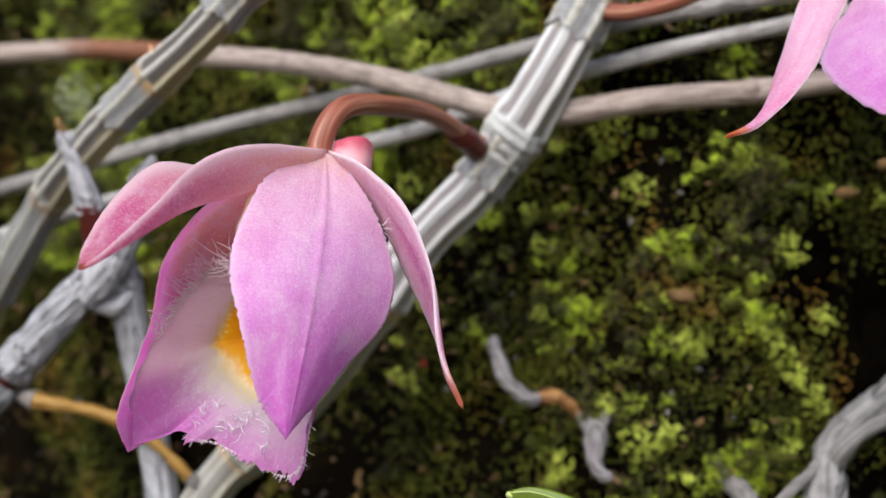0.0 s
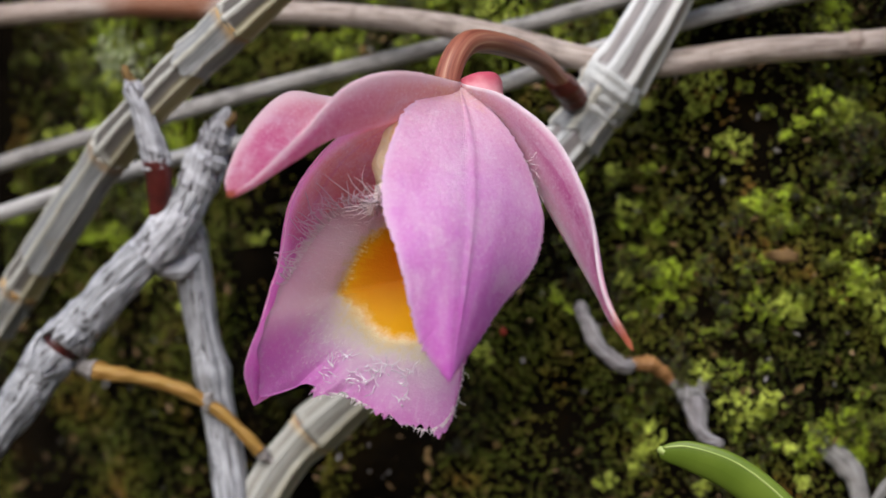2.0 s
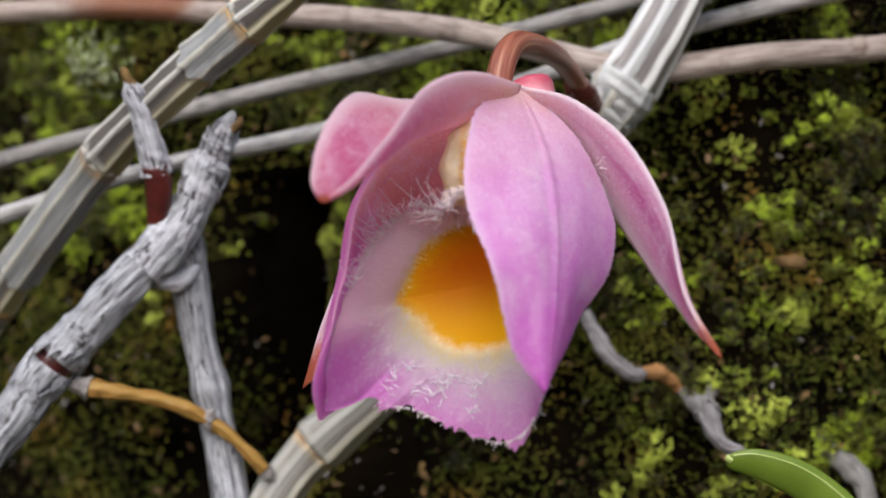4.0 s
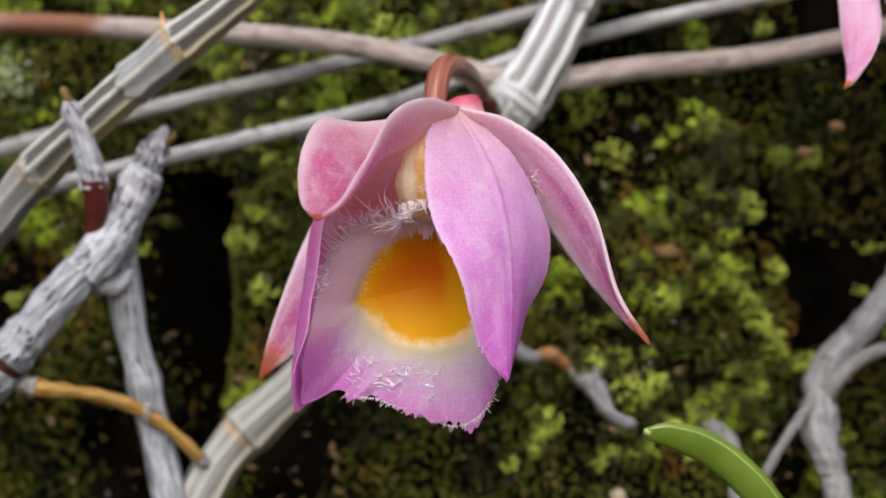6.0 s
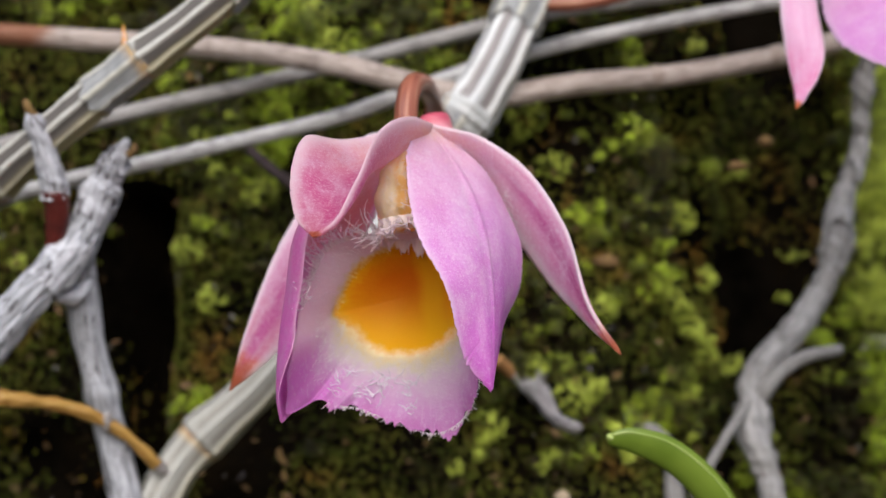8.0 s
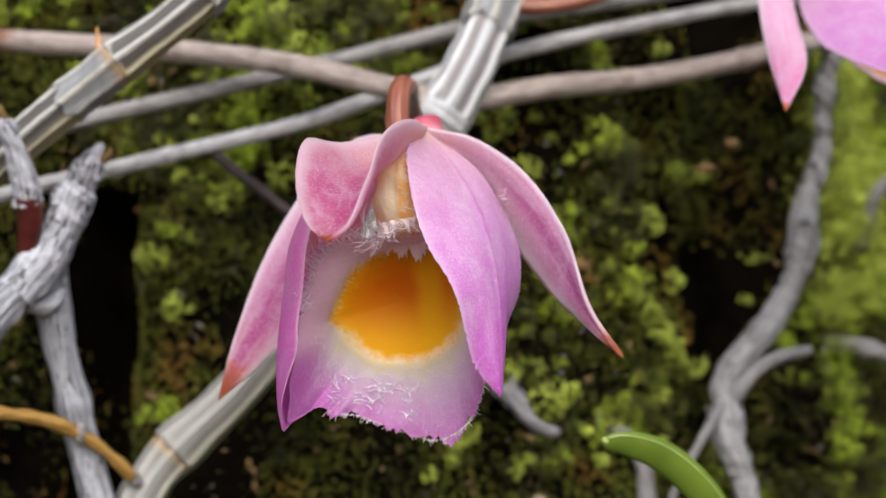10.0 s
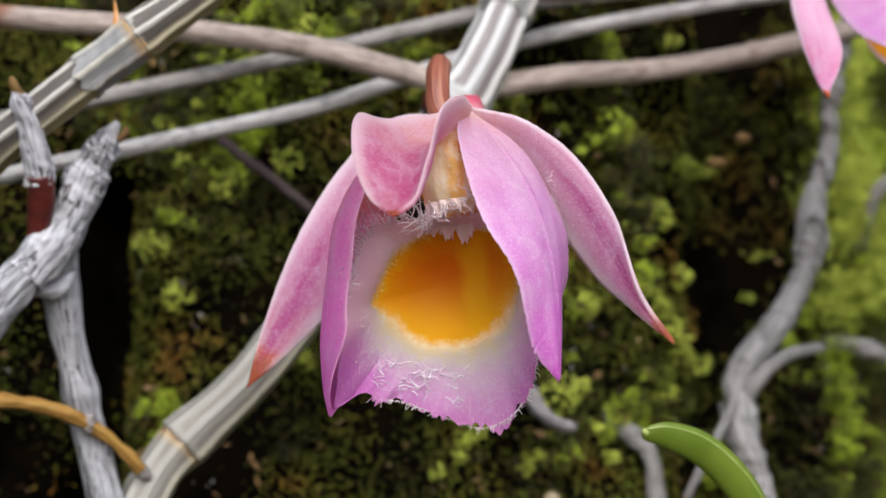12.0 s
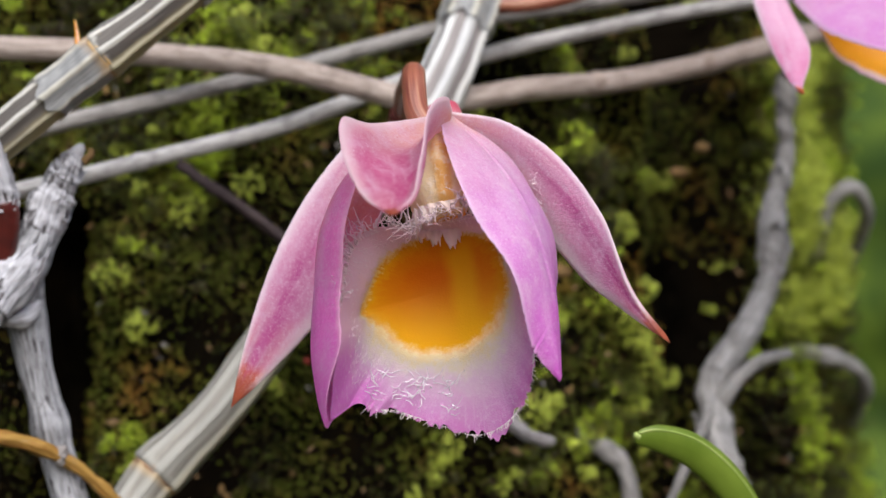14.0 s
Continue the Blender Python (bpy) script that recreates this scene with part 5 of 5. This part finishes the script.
    v, f, uv = tube(r([(-0.04, -0.12, -0.36), (-0.07, -0.28, -0.16), (-0.09, -0.36, 0.02), (-0.11, -0.38, 0.14), (-0.12, -0.38, 0.2)]), lambda t: 0.18 * math.sqrt(max(0.0, 1 - max(0, t - 0.55) ** 2 / 0.21)) + 0.01, 30, 28, knobbly(0.04, 93), 0.9)
    uv = np.array(uv)
    link("spur", v, f, uv, SPUR, fl, "rounded rosy spur")
    v, f, uv = tube(r([(-0.1, -0.14, -0.08), (-0.06, -0.04, -0.1), (-0.02, 0.06, -0.14), (-0.01, 0.1, -0.18)]), lambda t: 0.095 * math.sqrt(max(0.0, 1 - (2 * t - 1) ** 4)) + 0.005, 20, 24, knobbly(0.05, 94), 0.3)
    link("receptacle", v, f, uv, CREAM, fl)
    build_lip(fl)
    return fl


frame_m = Matrix((RIGHT, BACK, UP)).transposed().to_4x4()
flower = orchid(Matrix.Translation(BASE * CM) @ frame_m, "pink-purple orchid flower with fringed orange lip")
inv = (Matrix.Translation(BASE) @ frame_m).inverted()
stalk = [(-0.06, 0.3, 0.45), (-0.11, 0.38, 0.6), (-0.09, 0.55, 0.86), (-0.03, 0.82, 1.03), (0.08, 1.48, 1.12), (0.17, 2.32, 1.14), (0.27, 3.0, 1.0), (0.3, 3.25, 0.95)]
v, f, uv = tube([tuple(inv @ Vector(p)) for p in stalk], lambda t: 0.115 - 0.03 * t + 0.03 * math.exp(-((1 - t) / 0.08) ** 2), 70, 30, knobbly(0.05, 95), 1.0)
link("pedicel", v, f, uv, PEDICEL, flower, "arched red-brown striped flower stalk")
v, f, uv = tube([tuple(inv @ Vector(p)) for p in [(0.2, 2.75, 1.05), (0.27, 3.0, 0.98), (0.31, 3.2, 0.9)]], lambda t: 0.1 + 0.035 * math.sin(2.6 * t), 16, 24, knobbly(0.1, 96), 1.0)
link("bract", v, f, uv, RED, flower, "dark red papery bract at the joint")

# ---- the second flower, half out of view, higher on the same plant ----
def second_flower():
    fl = thing("orchid_flower", "pink-purple orchid flower turned to one side", "flower", "orchid flowers")
    v, f, uv = sheet([(4.2, 2.35, 2.9), (3.78, 2.05, 2.3), (3.68, 1.57, 1.6), (3.63, 0.97, 1.0), (3.49, 0.34, 0.74)],
                     [(4.25, 2.35, 2.9), (3.97, 2.0, 2.2), (3.85, 1.3, 1.45), (3.66, 0.85, 0.95), (3.49, 0.34, 0.74)],
                     [(4.3, 2.35, 2.9), (4.15, 2.15, 2.25), (4.0, 1.24, 1.4), (3.7, 0.8, 0.91), (3.49, 0.34, 0.74)], 70, 27, 0.04, 0.002, 0.005, 6)
    link("lateral_sepal", v, f, uv, LATERAL_PALE, fl, "pink pointed sepal with orange tip")
    v, f, uv = sheet([(4.3, 2.3, 2.9), (4.19, 2.1, 2.24), (4.1, 1.5, 1.77), (4.17, 0.8, 1.36), (4.8, -0.15, 0.87), (5.5, -0.6, 0.7)],
                     [(4.35, 2.3, 2.92), (4.6, 2.0, 2.6), (4.8, 1.4, 2.15), (5.0, 0.6, 1.65), (5.25, -0.15, 1.1), (5.5, -0.6, 0.7)],
                     [(4.4, 2.3, 2.94), (5.0, 2.1, 2.9), (5.5, 1.5, 2.5), (5.75, 0.7, 1.95), (5.7, -0.1, 1.25), (5.5, -0.6, 0.7)], 90, 35, 0.035, 0.007, 0.008, 7)
    link("petal", v, f, uv, PETAL, fl, "broad pink-purple petal with ragged edge")
    v, f, uv = sheet([(4.45, 2.4, 2.7), (4.62, 2.45, 2.1), (4.75, 2.5, 1.78), (5.0, 2.55, 1.53), (5.5, 2.5, 1.27), (6.1, 2.3, 1.3)],
                     [(4.6, 2.55, 2.75), (4.9, 2.75, 2.4), (5.15, 2.9, 2.15), (5.45, 2.95, 1.95), (5.8, 2.8, 1.8), (6.2, 2.5, 1.6)],
                     [(4.7, 2.4, 2.85), (5.1, 2.4, 2.8), (5.5, 2.4, 2.7), (5.85, 2.4, 2.5), (6.1, 2.35, 2.2), (6.3, 2.3, 1.9)], 60, 41, 0.035, 0.006, 0.006, 8)
    link("lip", v, f, uv, ORANGE, fl, "orange lip with thin pale rim")
    v, f, uv = sheet([(4.4, 2.4, 2.95), (4.9, 2.9, 3.0), (5.6, 3.1, 2.8), (6.3, 2.9, 2.3), (6.7, 2.6, 1.8)],
                     [(4.4, 2.42, 3.0), (5.0, 2.7, 3.15), (5.75, 2.85, 2.95), (6.4, 2.75, 2.45), (6.7, 2.6, 1.8)],
                     [(4.4, 2.38, 3.05), (5.0, 2.4, 3.2), (5.8, 2.5, 3.0), (6.45, 2.6, 2.5), (6.7, 2.6, 1.8)], 60, 25, 0.04, 0.002, 0.005, 9)
    link("petal", v, f, uv, PETAL, fl, "broad pink-purple petal")
    v, f, uv = sheet([(4.3, 2.3, 3.0), (4.5, 1.5, 3.35), (5.0, 0.8, 3.2), (5.4, 0.3, 2.7)], [(4.33, 2.3, 3.0), (4.7, 1.55, 3.25), (5.15, 0.85, 3.05), (5.4, 0.3, 2.7)],
                     [(4.36, 2.3, 3.0), (4.9, 1.6, 3.35), (5.3, 0.95, 3.1), (5.4, 0.3, 2.7)], 50, 25, 0.04, 0.002, 0.004, 10)
    link("dorsal_sepal", v, f, uv, SEPAL, fl, "pink hood sepal")
    v, f, uv = tube([(4.32, 2.4, 2.88), (4.1, 2.6, 3.1), (3.7, 2.85, 3.05), (3.0, 3.1, 2.72), (2.3, 3.3, 2.44), (1.8, 3.45, 2.36), (1.4, 3.6, 2.4)], lambda t: 0.1 - 0.02 * t + 0.02 * math.exp(-((1 - t) / 0.1) ** 2), 60, 26, knobbly(0.05, 97), 1.0)
    link("pedicel", v, f, uv, PEDICEL, fl, "red-brown striped flower stalk")
    v, f, uv = tube([(4.25, 2.5, 2.75), (4.3, 2.6, 2.95), (4.35, 2.62, 3.12)], lambda t: 0.18 * math.sqrt(max(0.0, 1 - max(0, t - 0.5) ** 2 / 0.26)) + 0.01, 20, 24, knobbly(0.05, 98), 1.0)
    link("spur", v, f, uv, SPUR, fl)


def orange_material():
    k = Mat("orange_lip", 0.45, 0.35)
    u, v = k.uv()
    n = k.noise(k.place(), 700, 4)
    s = k.math("ADD", u, k.math("MULTIPLY_ADD", n, 0.08, -0.04))
    c = k.ramp(s, ((0.0, (0.8, 0.5, 0.7)), (0.05, (0.86, 0.75, 0.72)), (0.09, (0.85, 0.42, 0.02)), (0.5, (0.75, 0.3, 0.005))), False)
    k.colour(c)
    k.bump(n, 0.3)
    k.glow_through(c, 0.25)
    return k.m


ORANGE = orange_material()
second_flower()

# ---- far foliage, out of focus beyond the trunk, and the unseen ground ----
def surroundings():
    rng = np.random.default_rng(23)
    rows, cols = 24, 60
    verts = []
    for i in range(rows):
        for j in range(cols):
            a = -1.5 + 3.0 * j / (cols - 1)
            r = 420 + 60 * noise.noise(Vector((a * 3, i * 0.4, 0)))
            verts.append((r * math.sin(a) + 40, r * math.cos(a), -100 + 16 * i + 12 * noise.noise(Vector((a * 6, i * 0.9, 4)))))
    tagged(link("backdrop", verts, grid_faces(rows, cols, flip=True), None, HAZE), "blurred dark green foliage far behind the trunk", "foliage", kind="structure")
    # ground sheet out of view; its tone sets how much light bounces upward
    half = 3000
    n = 30
    verts = [(-half + 2 * half * j / n, -half + 2 * half * i / n, -100 + 2 * rng.random()) for i in range(n + 1) for j in range(n + 1)]
    tagged(link("ground", verts, grid_faces(n + 1, n + 1), None, SOIL), "unseen dark forest floor, added for bounced light", "ground", kind="structure")


surroundings()


# ---- small things ----
def crumb(label, at, size, material, category, seed):
    """A small angular scrap lying on the moss."""
    rng = np.random.default_rng(seed)
    rows, cols = 7, 10
    verts = []
    for i in range(rows):
        a = math.pi * i / (rows - 1)
        for j in range(cols):
            b = 2 * math.pi * j / cols
            k = 1 + rng.normal(0, 0.16)
            verts.append((at[0] + size[0] * k * math.sin(a) * math.cos(b), at[1] + size[1] * k * math.sin(a) * math.sin(b), at[2] + size[2] * k * math.cos(a)))
    return tagged(link(category.replace(" ", "_"), verts, grid_faces(rows, cols, True), None, material), label, category, "scraps on the moss")


RED_SEED = plain("red_seed", (0.3, 0.03, 0.015), (0.2, 0.02, 0.012), 500, 0.4, 0.2)
crumb("brown bark scrap on the moss", (3.83, 4.62, 0.69), (0.13, 0.07, 0.06), CRUMB, "bark scrap", 1)
crumb("brown bark scrap on the moss", (4.2, 4.75, 1.0), (0.09, 0.06, 0.06), CRUMB, "bark scrap", 2)
crumb("brown bark scrap on the moss", (2.25, 4.35, -0.46), (0.17, 0.08, 0.07), CRUMB, "bark scrap", 3)
crumb("tiny red berry-like speck on dark moss", (-0.61, 4.35, -1.35), (0.04, 0.04, 0.04), RED_SEED, "seed", 4)
crumb("small cream pebble on the moss", (1.7, 3.95, -3.13), (0.1, 0.08, 0.08), SHEATH, "pebble", 5)


def lichen(at, size, seed):
    """A fuzzy tuft of small curled flakes."""
    rng = np.random.default_rng(seed)
    verts, faces = [], []
    for _ in range(240):
        c = np.array(at) + rng.normal(0, 1, 3) * np.array(size) * 0.5
        e = rng.normal(size=(2, 3))
        e /= np.linalg.norm(e, axis=1, keepdims=True)
        k = rng.uniform(0.02, 0.05)
        b = len(verts)
        verts += [c - e[0] * k, c + e[1] * k * 0.5, c + e[0] * k, c - e[1] * k * 0.4 + np.array((0, -0.01, 0.015))]
        faces += [(b, b + 1, b + 3), (b + 1, b + 2, b + 3)]
    tagged(link("lichen_tuft", verts, faces, None, LICHEN), "pale fuzzy lichen tuft on the moss", "lichen", kind="stuff")


LICHEN = plain("pale_lichen", (0.55, 0.56, 0.42), (0.3, 0.36, 0.16), 300, 0.8, 0.2, 0.2, 0.0001, 0.3)
lichen((-5.2, 4.15, 1.5), (0.3, 0.15, 0.28), 6)
v, f, uv = tube([(-2.97, 2.1, 1.5), (-2.96, 2.13, 1.62), (-2.98, 2.13, 1.82)], lambda t: 0.04 - 0.03 * t, 12, 12, knobbly(0.15, 301), 1.0)
tagged(link("dry_bud_scale", v, f, uv, ORANGE), "orange-brown pointed bud scale on a cane", "bud scale")
